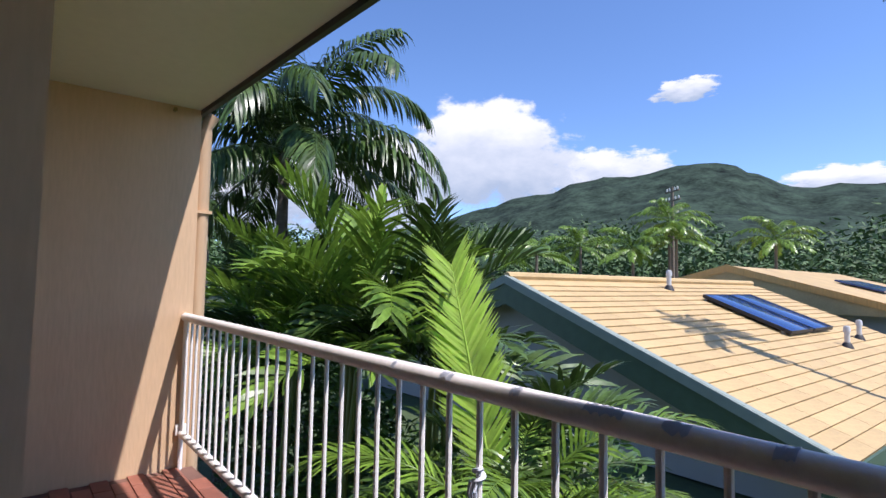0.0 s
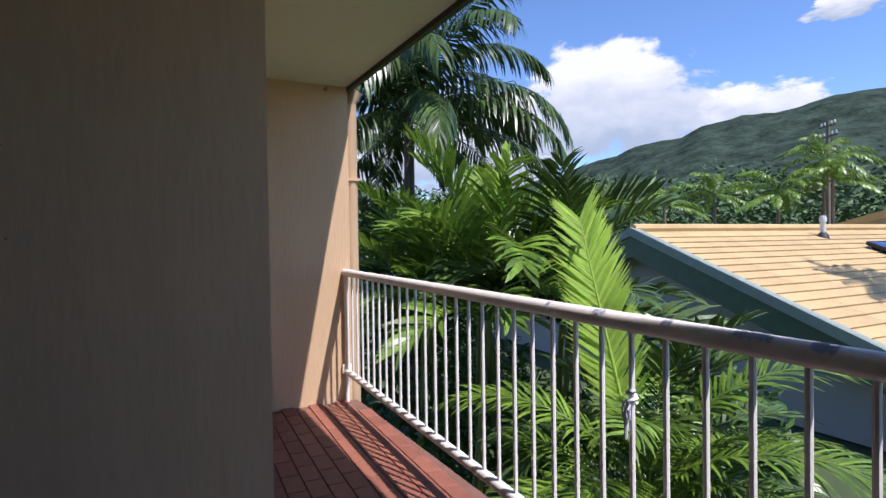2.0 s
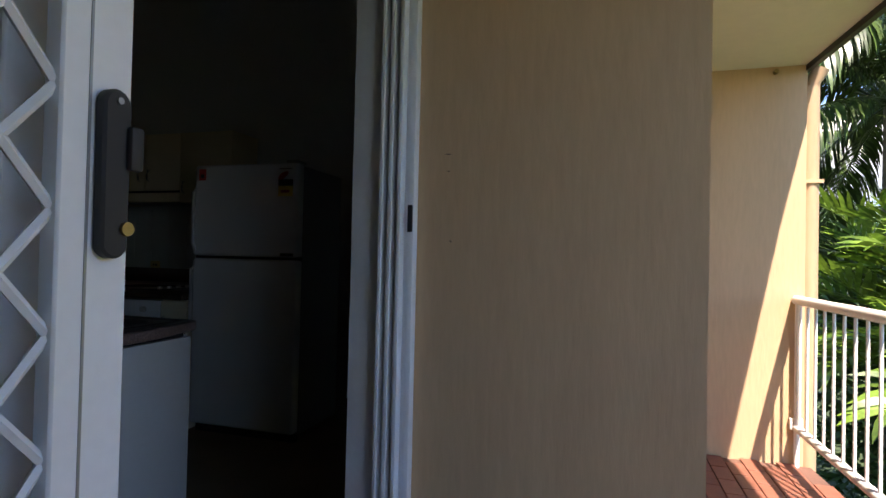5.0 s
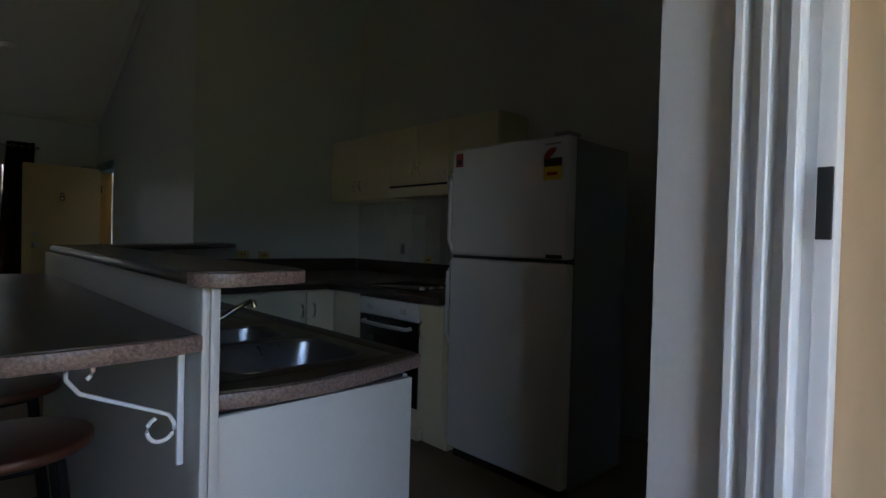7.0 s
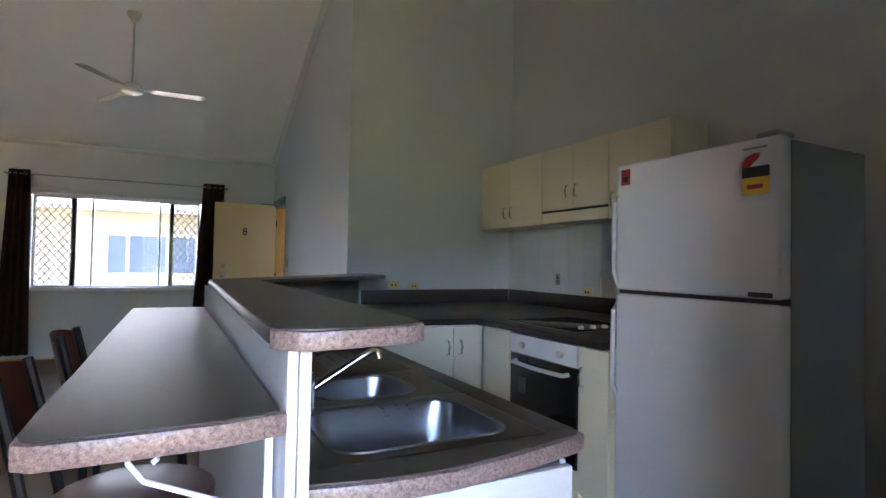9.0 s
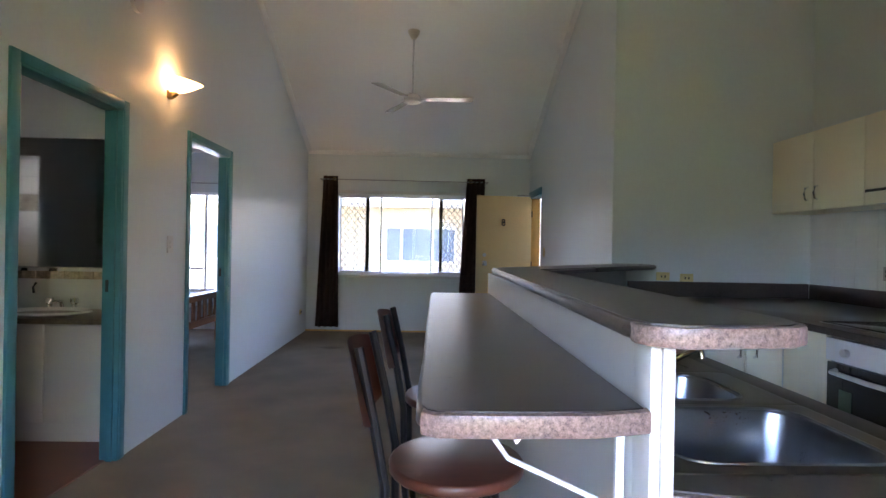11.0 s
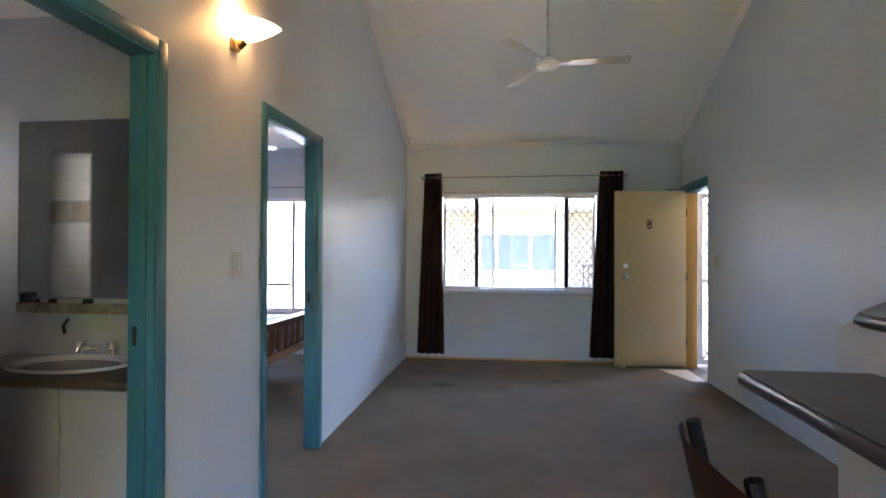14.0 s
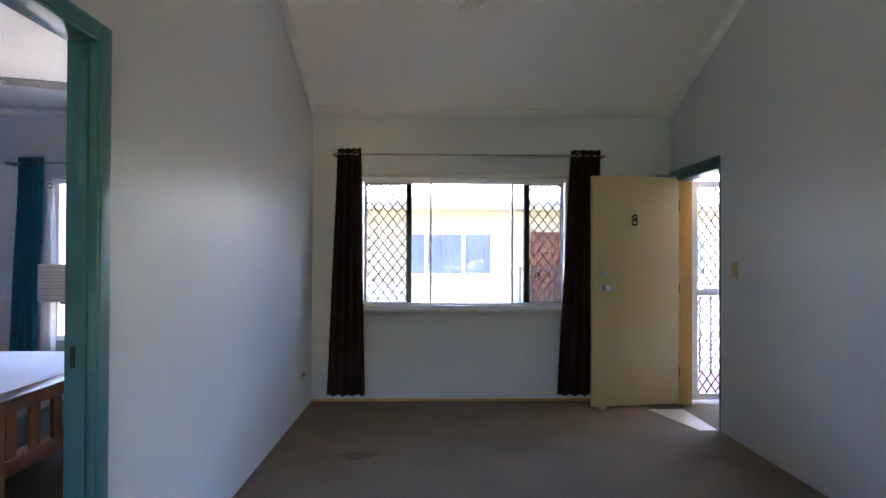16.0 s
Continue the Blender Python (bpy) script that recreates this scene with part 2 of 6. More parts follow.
def cloud_mat(name, seed, rough_scale):
    """Soft cloud backdrop: bright where the lumpy dome stands, clear outside it. The sheet's own plane runs -1 to 1."""
    m = bpy.data.materials.new(name)
    m.use_nodes = True
    n, li = m.node_tree.nodes, m.node_tree.links
    n.remove(n["Principled BSDF"])
    co = n.new("ShaderNodeTexCoord")
    sep = n.new("ShaderNodeSeparateXYZ")
    li.new(co.outputs["Object"], sep.inputs[0])

    def math_node(op, a, b=None):
        q = n.new("ShaderNodeMath")
        q.operation = op
        for k, v in enumerate((a, b)):
            if v is None:
                continue
            if isinstance(v, (int, float)):
                q.inputs[k].default_value = v
            else:
                li.new(v, q.inputs[k])
        return q.outputs[0]

    mp = n.new("ShaderNodeMapping")
    mp.inputs["Location"].default_value = (seed * 3.7, seed * 1.3, seed)
    li.new(co.outputs["Object"], mp.inputs["Vector"])
    big = n.new("ShaderNodeTexNoise")
    big.inputs["Scale"].default_value, big.inputs["Detail"].default_value, big.inputs["Roughness"].default_value = rough_scale, 9, 0.58
    li.new(mp.outputs["Vector"], big.inputs["Vector"])
    x2 = math_node("POWER", math_node("ABSOLUTE", sep.outputs["X"]), 2.2)
    z2 = math_node("POWER", math_node("ABSOLUTE", sep.outputs["Z"]), 2.0)
    dome = math_node("SUBTRACT", 1.0, math_node("ADD", x2, z2))
    field = math_node("ADD", math_node("MULTIPLY", dome, 1.0), math_node("MULTIPLY", math_node("SUBTRACT", big.outputs["Fac"], 0.5), 2.1))
    mask = n.new("ShaderNodeMapRange")
    mask.interpolation_type = "SMOOTHSTEP"
    mask.inputs["From Min"].default_value, mask.inputs["From Max"].default_value = 0.22, 0.55
    li.new(field, mask.inputs["Value"])
    # Cloud shading is painted: grey-blue base to white top, on a self-lit sheet.
    shade = n.new("ShaderNodeMapRange")
    shade.inputs["From Min"].default_value, shade.inputs["From Max"].default_value = -0.6, 0.5
    li.new(math_node("ADD", sep.outputs["Z"], math_node("MULTIPLY", math_node("SUBTRACT", big.outputs["Fac"], 0.5), 1.6)), shade.inputs["Value"])
    ramp = n.new("ShaderNodeValToRGB")
    ramp.color_ramp.elements[0].color, ramp.color_ramp.elements[1].color = (0.36, 0.43, 0.52, 1), (0.74, 0.75, 0.75, 1)
    li.new(shade.outputs[0], ramp.inputs["Fac"])
    em = n.new("ShaderNodeEmission")
    li.new(ramp.outputs["Color"], em.inputs["Color"])
    tr = n.new("ShaderNodeBsdfTransparent")
    mx = n.new("ShaderNodeMixShader")
    li.new(mask.outputs[0], mx.inputs["Fac"])
    li.new(tr.outputs[0], mx.inputs[1])
    li.new(em.outputs[0], mx.inputs[2])
    li.new(mx.outputs[0], n["Material Output"].inputs["Surface"])
    return m


# ---- helpers ----
ORIGIN = {}


def thing(name, x, y, z, label, category, group="", kind=""):
    ob = new(name)
    ob.location = (x, y, z)
    ob.empty_display_size = 0.1
    ORIGIN[ob.name] = Vector((x, y, z))
    return tagged(ob, label, category, group, kind)


def smooth(bm, degrees=40):
    for f in bm.faces:
        f.smooth = True
    for e in bm.edges:
        if len(e.link_faces) != 2 or e.calc_face_angle(0) > radians(degrees):
            e.smooth = False


def part(name, bm, material, parent, label=""):
    """One mesh object under a thing or a part; the bmesh is in world metres."""
    smooth(bm)
    me = bpy.data.meshes.new(name)
    home = ORIGIN[parent.name] if parent else Vector((0, 0, 0))
    bmesh.ops.translate(bm, verts=bm.verts, vec=-home)
    bm.to_mesh(me)
    bm.free()
    me.materials.append(material)
    ob = new(name, me)
    if parent:
        ob.parent = parent
    ORIGIN[ob.name] = home
    return tagged(ob, label)


def solid(name, bm, material, label, category, kind="", group=""):
    ob = part(name, bm, material, None, label)
    return tagged(ob, label, category, group, kind)


def box(x0, y0, z0, x1, y1, z1, bevel=0.0, bm=None, seg=2):
    bm2 = bmesh.new()
    bmesh.ops.create_cube(bm2, size=1)
    for v in bm2.verts:
        v.co = Vector((x0 + (v.co.x + 0.5) * (x1 - x0), y0 + (v.co.y + 0.5) * (y1 - y0), z0 + (v.co.z + 0.5) * (z1 - z0)))
    if bevel:
        bmesh.ops.bevel(bm2, geom=list(bm2.edges), offset=bevel, segments=seg, affect="EDGES", profile=0.5)
    return merge(bm, bm2)


def merge(bm, other):
    if bm is None:
        return other
    me = bpy.data.meshes.new("tmp")
    other.to_mesh(me)
    other.free()
    bm.from_mesh(me)
    bpy.data.meshes.remove(me)
    return bm


def prism(pts, z0, z1, bevel=0.0, bm=None, axis="z", seg=2):
    """A polygon pushed from z0 to z1 along an axis; axis x takes (y, z) points, axis y takes (x, z)."""
    put = {"z": lambda a, b, c: (a, b, c), "x": lambda a, b, c: (c, a, b), "y": lambda a, b, c: (a, c, b)}[axis]
    bm2 = bmesh.new()
    lo = [bm2.verts.new(put(a, b, z0)) for a, b in pts]
    hi = [bm2.verts.new(put(a, b, z1)) for a, b in pts]
    bm2.faces.new(lo[::-1])
    bm2.faces.new(hi)
    for i in range(len(pts)):
        j = (i + 1) % len(pts)
        bm2.faces.new((lo[i], lo[j], hi[j], hi[i]))
    bmesh.ops.recalc_face_normals(bm2, faces=bm2.faces)
    if bevel:
        caps = [e for e in bm2.edges if abs(e.verts[0].co["xyz".index(axis)] - e.verts[1].co["xyz".index(axis)]) < 1e-6]
        bmesh.ops.bevel(bm2, geom=caps, offset=bevel, segments=seg, affect="EDGES", profile=0.5)
    return merge(bm, bm2)


def tube(pts, r, n=8, bm=None, r1=None, caps=True):
    """A round bar along points, tapering from r to r1."""
    bm2 = bmesh.new()
    pts = [Vector(p) for p in pts]
    rings = []
    for i, p in enumerate(pts):
        d = (pts[min(i + 1, len(pts) - 1)] - pts[max(i - 1, 0)]).normalized()
        u = d.cross(Vector((0, 0, 1)) if abs(d.z) < 0.95 else Vector((1, 0, 0))).normalized()
        w = d.cross(u)
        rad = r + ((r1 if r1 is not None else r) - r) * i / (len(pts) - 1)
        rings.append([bm2.verts.new(p + (u * math.cos(a) + w * math.sin(a)) * rad) for a in [2 * math.pi * k / n for k in range(n)]])
    for a, b in zip(rings, rings[1:]):
        for k in range(n):
            bm2.faces.new((a[k], a[(k + 1) % n], b[(k + 1) % n], b[k]))
    if caps:
        bm2.faces.new(rings[0][::-1])
        bm2.faces.new(rings[-1])
    bmesh.ops.recalc_face_normals(bm2, faces=bm2.faces)
    return merge(bm, bm2)


def lathe(profile, x, y, n=20, bm=None):
    """A turned shape about an upright axis, from (radius, height) points."""
    bm2 = bmesh.new()
    rings = [[bm2.verts.new((x + r * math.cos(2 * math.pi * k / n), y + r * math.sin(2 * math.pi * k / n), z)) for k in range(n)] for r, z in profile]
    for a, b in zip(rings, rings[1:]):
        for k in range(n):
            bm2.faces.new((a[k], a[(k + 1) % n], b[(k + 1) % n], b[k]))
    bmesh.ops.remove_doubles(bm2, verts=bm2.verts, dist=1e-5)
    bmesh.ops.recalc_face_normals(bm2, faces=bm2.faces)
    return merge(bm, bm2)


def wall(name, axis, t0, t1, a0, a1, z0, z1, openings, material, label, extra=None):
    """A wall of constant x (axis x) or y, from a0 to a1, with openings (b0, b1, low, high) right through it."""
    bm = None

    def piece(b0, b1, c0, c1):
        nonlocal bm
        if b1 - b0 > 1e-4 and c1 - c0 > 1e-4:
            bm = box(t0, b0, c0, t1, b1, c1, bm=bm) if axis == "x" else box(b0, t0, c0, b1, t1, c1, bm=bm)

    at = a0
    for b0, b1, c0, c1 in sorted(openings):
        piece(at, b0, z0, z1)
        piece(b0, b1, z0, c0)
        piece(b0, b1, c1, z1)
        at = b1
    piece(at, a1, z0, z1)
    if extra:
        bm = merge(bm, extra)
    bmesh.ops.remove_doubles(bm, verts=bm.verts, dist=1e-5)
    return solid(name, bm, material, label, "wall", "structure")


def grille(x0, z0, x1, z1, y, pitch=0.075, r=0.004, along="x", tall=1.45):
    """A diamond mesh of thin crossing bars, cut to a rectangle."""
    bm = None
    w, h = x1 - x0, z1 - z0
    for sgn in (1, -1):
        k = -int(h / (pitch * tall)) - 2
        while k * pitch < w + pitch:
            # the bar runs from (k*pitch, 0) with slope tall*sgn
            sx = k * pitch
            pts = []
            for u in (0.0, h):
                pts.append((sx + u / tall, u if sgn > 0 else h - u))
            (ax, az), (bx, bz) = pts
            k += 1
            if bx <= 0 or ax >= w:
                continue
            if ax < 0:
                f = -ax / (bx - ax)
                ax, az = 0, az + (bz - az) * f
            if bx > w:
                f = (w - ax) / (bx - ax)
                bx, bz = w, az + (bz - az) * f
            if abs(bz - az) < 0.01:
                continue
            if along == "x":
                bm = tube([(x0 + ax, y, z0 + az), (x0 + bx, y, z0 + bz)], r, 5, bm, caps=False)
            else:
                bm = tube([(y, x0 + ax, z0 + az), (y, x0 + bx, z0 + bz)], r, 5, bm, caps=False)
    return bm


def frame_bars(x0, z0, x1, z1, y0, y1, w, bm=None, axis="y"):
    """Four mitre-like bars round a rectangle in an upright plane."""
    for a, b, c, d in ((x0, z0, x1, z0 + w), (x0, z1 - w, x1, z1), (x0, z0 + w, x0 + w, z1 - w), (x1 - w, z0 + w, x1, z1 - w)):
        bm = box(a, y0, b, c, y1, d, 0.003, bm, 1) if axis == "y" else box(y0, a, b, y1, c, d, 0.003, bm, 1)
    return bm


def arc(cx, cy, r, a0, a1, n=6):
    return [(cx + r * math.cos(radians(a0 + (a1 - a0) * i / n)), cy + r * math.sin(radians(a0 + (a1 - a0) * i / n))) for i in range(n + 1)]


# ---- structure: rooms ----
RIDGE_Y, RIDGE_Z, EAVE_Z = -2.9, 3.97, 2.68


def gable(x0, x1, y_end=-7.97):
    return prism([(0.0, 2.66), (0.0, EAVE_Z), (RIDGE_Y, RIDGE_Z), (y_end, RIDGE_Z), (y_end, 2.66)], x0, x1, axis="x")


solid("floor", box(-3.2, -8.05, -0.15, 5.2, 0.0, 0.0), M_CARPET, "worn brown carpet over the living room and bedroom floor", "floor", "structure")
solid("floor_kitchen_slab", box(2.6, -8.86, -0.15, 5.0, -8.0, -0.001), M_CARPET, "brown floor beside the kitchen entrance", "floor", "structure")
wall("wall_west", "x", -0.075, 0.0, -8.0, 0.0, 0, 2.66, [(-5.645, -4.835, 0, 2.05), (-3.96, -3.15, 0, 2.06)], M_WALL, "pale blue painted living room wall with two doorways", gable(-0.075, 0.0, -8.0))
wall("wall_north", "y", 0.0, 0.2, -3.2, 3.44, -3.0, 2.68, [(0.42, 2.38, 0.84, 2.06), (-2.36, -0.95, 0.55, 2.03)], M_WALL, "pale blue painted window wall")
wall("wall_east", "x", 3.32, 3.44, -3.62, 0.0, 0, 2.66, [(-0.87, -0.11, 0, 2.05)], M_WALL, "pale blue painted living room wall beside the entrance",
     prism([(0.0, 2.66), (0.0, EAVE_Z), (RIDGE_Y, RIDGE_Z), (-3.62, RIDGE_Z), (-3.62, 2.66)], 3.32, 3.44, axis="x"))
wall("wall_kitchen_back", "y", -3.62, -3.50, 3.44, 5.0, 0, RIDGE_Z, [], M_WALL, "pale painted kitchen end wall")
wall("wall_kitchen_east", "x", 5.0, 5.2, -8.86, -3.5, 0, RIDGE_Z, [(-7.87, -7.12, 0, 2.24)], M_WALL, "pale painted kitchen wall behind the fridge")
wall("wall_kitchen_south", "y", -9.03, -8.86, 2.47, 4.69, -0.2, RIDGE_Z, [], M_RENDER, "cream rendered balcony wall")
wall("wall_alcove", "x", 2.47, 2.6, -8.86, -8.02, -0.02, RIDGE_Z, [], M_RENDER, "cream rendered side wall beside the sliding door")
wall("wall_south", "y", -8.222, -8.02, -0.7, 2.47, -0.02, RIDGE_Z, [(0.18, 2.469, -0.02, 2.14)], M_RENDER, "cream rendered wall around the sliding door")
wall("wall_balcony_end", "x", 4.69, 4.9, -9.96, -8.86, -3.0, 2.42, [], M_RENDER, "cream rendered end wall of the balcony")
# Added out of view behind the camera to keep light off the alcove wall.
wall("wall_unseen_light_block", "x", -0.2, 0.0, -10.15, -8.24, -3.0, 2.42, [], M_LIGHTBLOCK, "unseen dark wall added to cut light on the balcony")
wall("wall_party_west", "x", -3.4, -3.2, -4.12, 0.2, -3.0, 2.68, [], M_WALL, "pale painted bedroom wall")
wall("wall_bedroom_south", "y", -4.12, -4.0, -3.2, -0.075, 0, 2.66, [], M_WALL, "pale painted wall between bedroom and bathroom")
wall("wall_bath_west", "x", -2.0, -1.88, -6.42, -4.12, 0, 2.66, [(-4.72, -4.25, 1.35, 2.05)], M_WALL, "pale painted bathroom wall")
wall("wall_bath_south", "y", -6.42, -6.3, -1.88, -0.075, 0, 2.66, [], M_WALL, "pale painted bathroom wall")

bm = prism([(0.0, EAVE_Z), (RIDGE_Y, RIDGE_Z), (-8.86, RIDGE_Z), (-8.86, RIDGE_Z + 0.1), (RIDGE_Y, RIDGE_Z + 0.1), (0.0, EAVE_Z + 0.1)], -0.12, 5.2, axis="x")
solid("ceiling", bm, M_CEIL, "white sloping cathedral ceiling", "ceiling", "structure")
solid("ceiling_bedroom", box(-3.2, -4.0, 2.66, -0.075, 0.0, 2.72), M_CEIL, "flat white bedroom ceiling", "ceiling", "structure")
solid("ceiling_bathroom", box(-2.0, -6.42, 2.55, -0.075, -4.12, 2.62), M_CEIL, "flat white bathroom ceiling", "ceiling", "structure")
# cove cornices along the tops of the walls
def cornice(name, a, b, side):
    a, b, s = Vector(a), Vector(b), Vector(side)
    bm = bmesh.new()
    prof = [(0, 0), (0, -0.05), (0.012, -0.047), (0.033, -0.032), (0.047, -0.013), (0.05, 0)]
    up = (b - a).normalized().cross(s)
    if up.z < 0:
        up = -up
    ends = [[bm.verts.new(p + s * u + up * v) for u, v in prof] for p in (a, b)]
    for i in range(6):
        bm.faces.new((ends[0][i], ends[0][(i + 1) % 6], ends[1][(i + 1) % 6], ends[1][i]))
    bm.faces.new(ends[0])
    bm.faces.new(ends[1][::-1])
    bmesh.ops.recalc_face_normals(bm, faces=bm.faces)
    return solid(name, bm, M_CORNICE, "white cove cornice along the ceiling", "cornice", "structure")


cornice("cornice_north", (0.0, -0.002, 2.68), (3.32, -0.002, 2.68), (0, -1, 0))
cornice("cornice_west", (0.002, 0, EAVE_Z - 0.002), (0.002, RIDGE_Y, RIDGE_Z - 0.002), (1, 0, 0))
cornice("cornice_east", (3.318, 0, EAVE_Z - 0.002), (3.318, RIDGE_Y, RIDGE_Z - 0.002), (-1, 0, 0))
cornice("cornice_bedroom", (-3.2, -0.002, 2.658), (-0.075, -0.002, 2.658), (0, -1, 0))
# roof over the whole unit
solid("roof", prism([(0.75, 2.72), (-4.8, 5.2), (-10.1, 2.83), (-10.1, 2.71), (-4.8, 5.08), (0.75, 2.6)], -3.6, 5.6, axis="x"), M_OPPROOF, "grey metal sheet roof over the unit", "roof", "structure")

# thin timber bead along the window wall
solid("baseboard_north", box(0.0, -0.014, 0.0, 3.3, -0.002, 0.022), M_JAMB, "thin brown timber bead along the carpet edge", "skirting", "structure")


# teal door linings
def lining(name, x0, x1, y0, y1, top, label):
    """Teal jambs, head and architraves of an opening in a wall of constant x."""
    t = thing(name, x0, (y0 + y1) / 2, 0, label, "door frame", kind="structure")
    part("jamb", box(x0 - 0.015, y0 - 0.002, 0, x1 + 0.012, y0 + 0.02, top, 0.003), M_TEAL, t)
    part("jamb", box(x0 - 0.015, y1 - 0.02, 0, x1 + 0.012, y1 + 0.002, top, 0.003), M_TEAL, t)
    part("head", box(x0 - 0.015, y0 + 0.02, top - 0.02, x1 + 0.012, y1 - 0.02, top + 0.002, 0.003), M_TEAL, t)
    for xa, xb in ((x1 + 0.002, x1 + 0.018), (x0 - 0.018, x0 - 0.002)):
        part("architrave", box(xa, y0 - 0.045, 0, xb, y0 + 0.008, top + 0.045, 0.004), M_TEAL, t)
        part("architrave", box(xa, y1 - 0.008, 0, xb, y1 + 0.045, top + 0.045, 0.004), M_TEAL, t)
        part("architrave", box(xa, y0 + 0.008, top - 0.008, xb, y1 - 0.008, top + 0.045, 0.004), M_TEAL, t)
    part("door_stop", box(x0 + 0.03, y1 - 0.032, 0, x0 + 0.06, y1 - 0.02, top - 0.02), M_TEAL, t)
    part("strike_plate", box(x0 + 0.005, y1 - 0.023, 0.98, x0 + 0.028, y1 - 0.018, 1.05, 0.001), M_DARK, t, "dark metal strike plate")
    return t


lining("door_1", -0.075, 0.0, -5.645, -4.835, 2.05, "teal painted bathroom door frame, door open out of sight")
lining("door_2", -0.075, 0.0, -3.96, -3.15, 2.06, "teal painted bedroom door frame, door open out of sight")
lining("door_3", 5.0, 5.2, -7.87, -7.12, 2.24, "teal painted doorway beside the fridge")
t = thing("door_3_leaf", 5.1, -7.5, 0, "closed dark teal door beside the fridge", "door", kind="structure")
part("door_panel", box(5.09, -7.8495, 0.0, 5.13, -7.1405, 2.2195, 0.001), M_TEAL, t)
part("door_knob", lathe([(0, 1.0), (0.02, 1.0), (0.026, 1.02), (0.02, 1.04), (0, 1.04)], 5.06, -7.22), M_CHROME, t, "chrome door knob")

# front door opening: timber jambs with a teal head
t = thing("door_4", 3.38, -0.49, 0, "front door frame with varnished timber jambs and teal head", "door frame", kind="structure")
part("jamb", box(3.325, -0.143, 0, 3.455, -0.11, 2.05, 0.003), M_JAMB, t, "varnished orange timber jamb")
part("jamb", box(3.322, -0.868, 0, 3.455, -0.835, 2.05, 0.003), M_TEAL, t)
part("head", box(3.30, -0.835, 2.02, 3.455, -0.143, 2.05, 0.003), M_TEAL, t)
part("architrave", box(3.302, -0.87, 2.05, 3.318, -0.03, 2.12, 0.004), M_TEAL, t)
part("architrave", box(3.302, -0.11, 0, 3.318, -0.03, 2.05, 0.004), M_TEAL, t)
for z in (0.25, 1.0, 1.75):
    part("hinge", tube([(3.33, -0.15, z), (3.33, -0.15, z + 0.09)], 0.008, 8), M_DARK, t, "dark metal hinge")

# front door leaf, open against the window wall
def place(bm, x, y, turn):
    bmesh.ops.transform(bm, matrix=pose(x, y, 0, 0, 0, turn), verts=bm.verts)
    return bm


HX, HY, HA = 3.315, -0.16, 180 + 7
t = thing("front_door", 2.9, -0.21, 0.0, "cream painted front door with number 8, standing open", "door")
part("door_panel", place(box(0, -0.02, 0.02, 0.82, 0.02, 2.045, 0.003), HX, HY, HA), M_DOOR, t)
bm = None
for z in (1.66,):
    for cz, r in ((0.022, 0.020), (-0.022, 0.024)):
        bm = tube([(0.425 + r * math.cos(a), 0.026, z + cz + r * math.sin(a)) for a in [2 * math.pi * k / 14 for k in range(15)]], 0.008, 6, bm)
part("door_number", place(bm, HX, HY, HA), M_DARK, t, "dark bronze numeral 8")
kn = part("door_knob", place(tube([(0.70, 0.02, 1.06), (0.70, 0.05, 1.06), (0.70, 0.055, 1.06), (0.70, 0.085, 1.06)], 0.024, 14), HX, HY, HA), M_CHROME, t, "satin chrome door knob")
part("knob_plate", place(box(0.665, 0.02, 1.025, 0.735, 0.026, 1.095, 0.002), HX, HY, HA), M_CHROME, t)
part("deadlock", place(tube([(0.705, 0.02, 1.18), (0.705, 0.038, 1.18)], 0.028, 14), HX, HY, HA), M_CHROME, t, "round chrome deadlock")
part("door_stopper", place(box(0.70, -0.03, 0.0, 0.76, 0.06, 0.025, 0.006), HX, HY, HA), M_WHITE, t, "white wedge under the door")
part("door_closer", place(box(0.02, 0.0, 2.05, 0.22, 0.03, 2.07, 0.004), HX, HY, HA), M_GREY, t)
# Pale sheet on the carpet stands in for the light falling through the doorway.
solid("entry_light_patch", prism([(2.98, -0.3), (3.30, -0.3), (3.30, -0.86), (3.16, -0.86)], 0.001, 0.006), M_PALE, "pale patch on the carpet, painted for the light at the door", "floor strip")

# outer screen door, swung out on the landing
t = thing("screen_door", 3.9, -0.08, 0, "white framed diamond mesh security screen door, open", "screen door")
part("frame", frame_bars(3.47, 0.03, 4.25, 2.03, -0.1, -0.07, 0.06), M_ALU, t)
part("mesh", grille(3.53, 0.09, 4.19, 1.97, -0.085, 0.08, 0.0065), M_ALUDARK, t, "dark diamond mesh")
part("midrail", box(3.53, -0.1, 0.98, 4.19, -0.07, 1.03), M_ALU, t)

# ---- window of the living room ----
t = thing("window_1", 1.4, 0.06, 0.87, "white aluminium sliding window with diamond mesh side screens", "window", kind="structure")
part("window_frame", frame_bars(0.42, 0.84, 2.38, 2.06, 0.03, 0.12, 0.035), M_ALU, t)
part("window_sill", box(0.36, -0.03, 0.80, 2.44, 0.03, 0.838, 0.005), M_WHITE, t)
part("head_trim", box(0.36, -0.015, 2.062, 2.44, 0.0, 2.10, 0.004), M_WHITE, t)
for x0, x1 in ((0.465, 0.90), (1.975, 2.335)):
    s = part("screen_frame", frame_bars(x0, 0.88, x1, 2.02, 0.095, 0.115, 0.022), M_ALUDARK, t, "dark screen frame")
    part("screen_mesh", grille(x0 + 0.018, 0.90, x1 - 0.018, 2.0, 0.105, 0.088, 0.0062, tall=1.3), M_ALUDARK, t, "diamond mesh")
for x in (0.885, 1.99):
    part("mullion", box(x - 0.026, 0.07, 0.88, x + 0.026, 0.118, 2.02, 0.003), M_ALUDARK, t, "dark mullion")
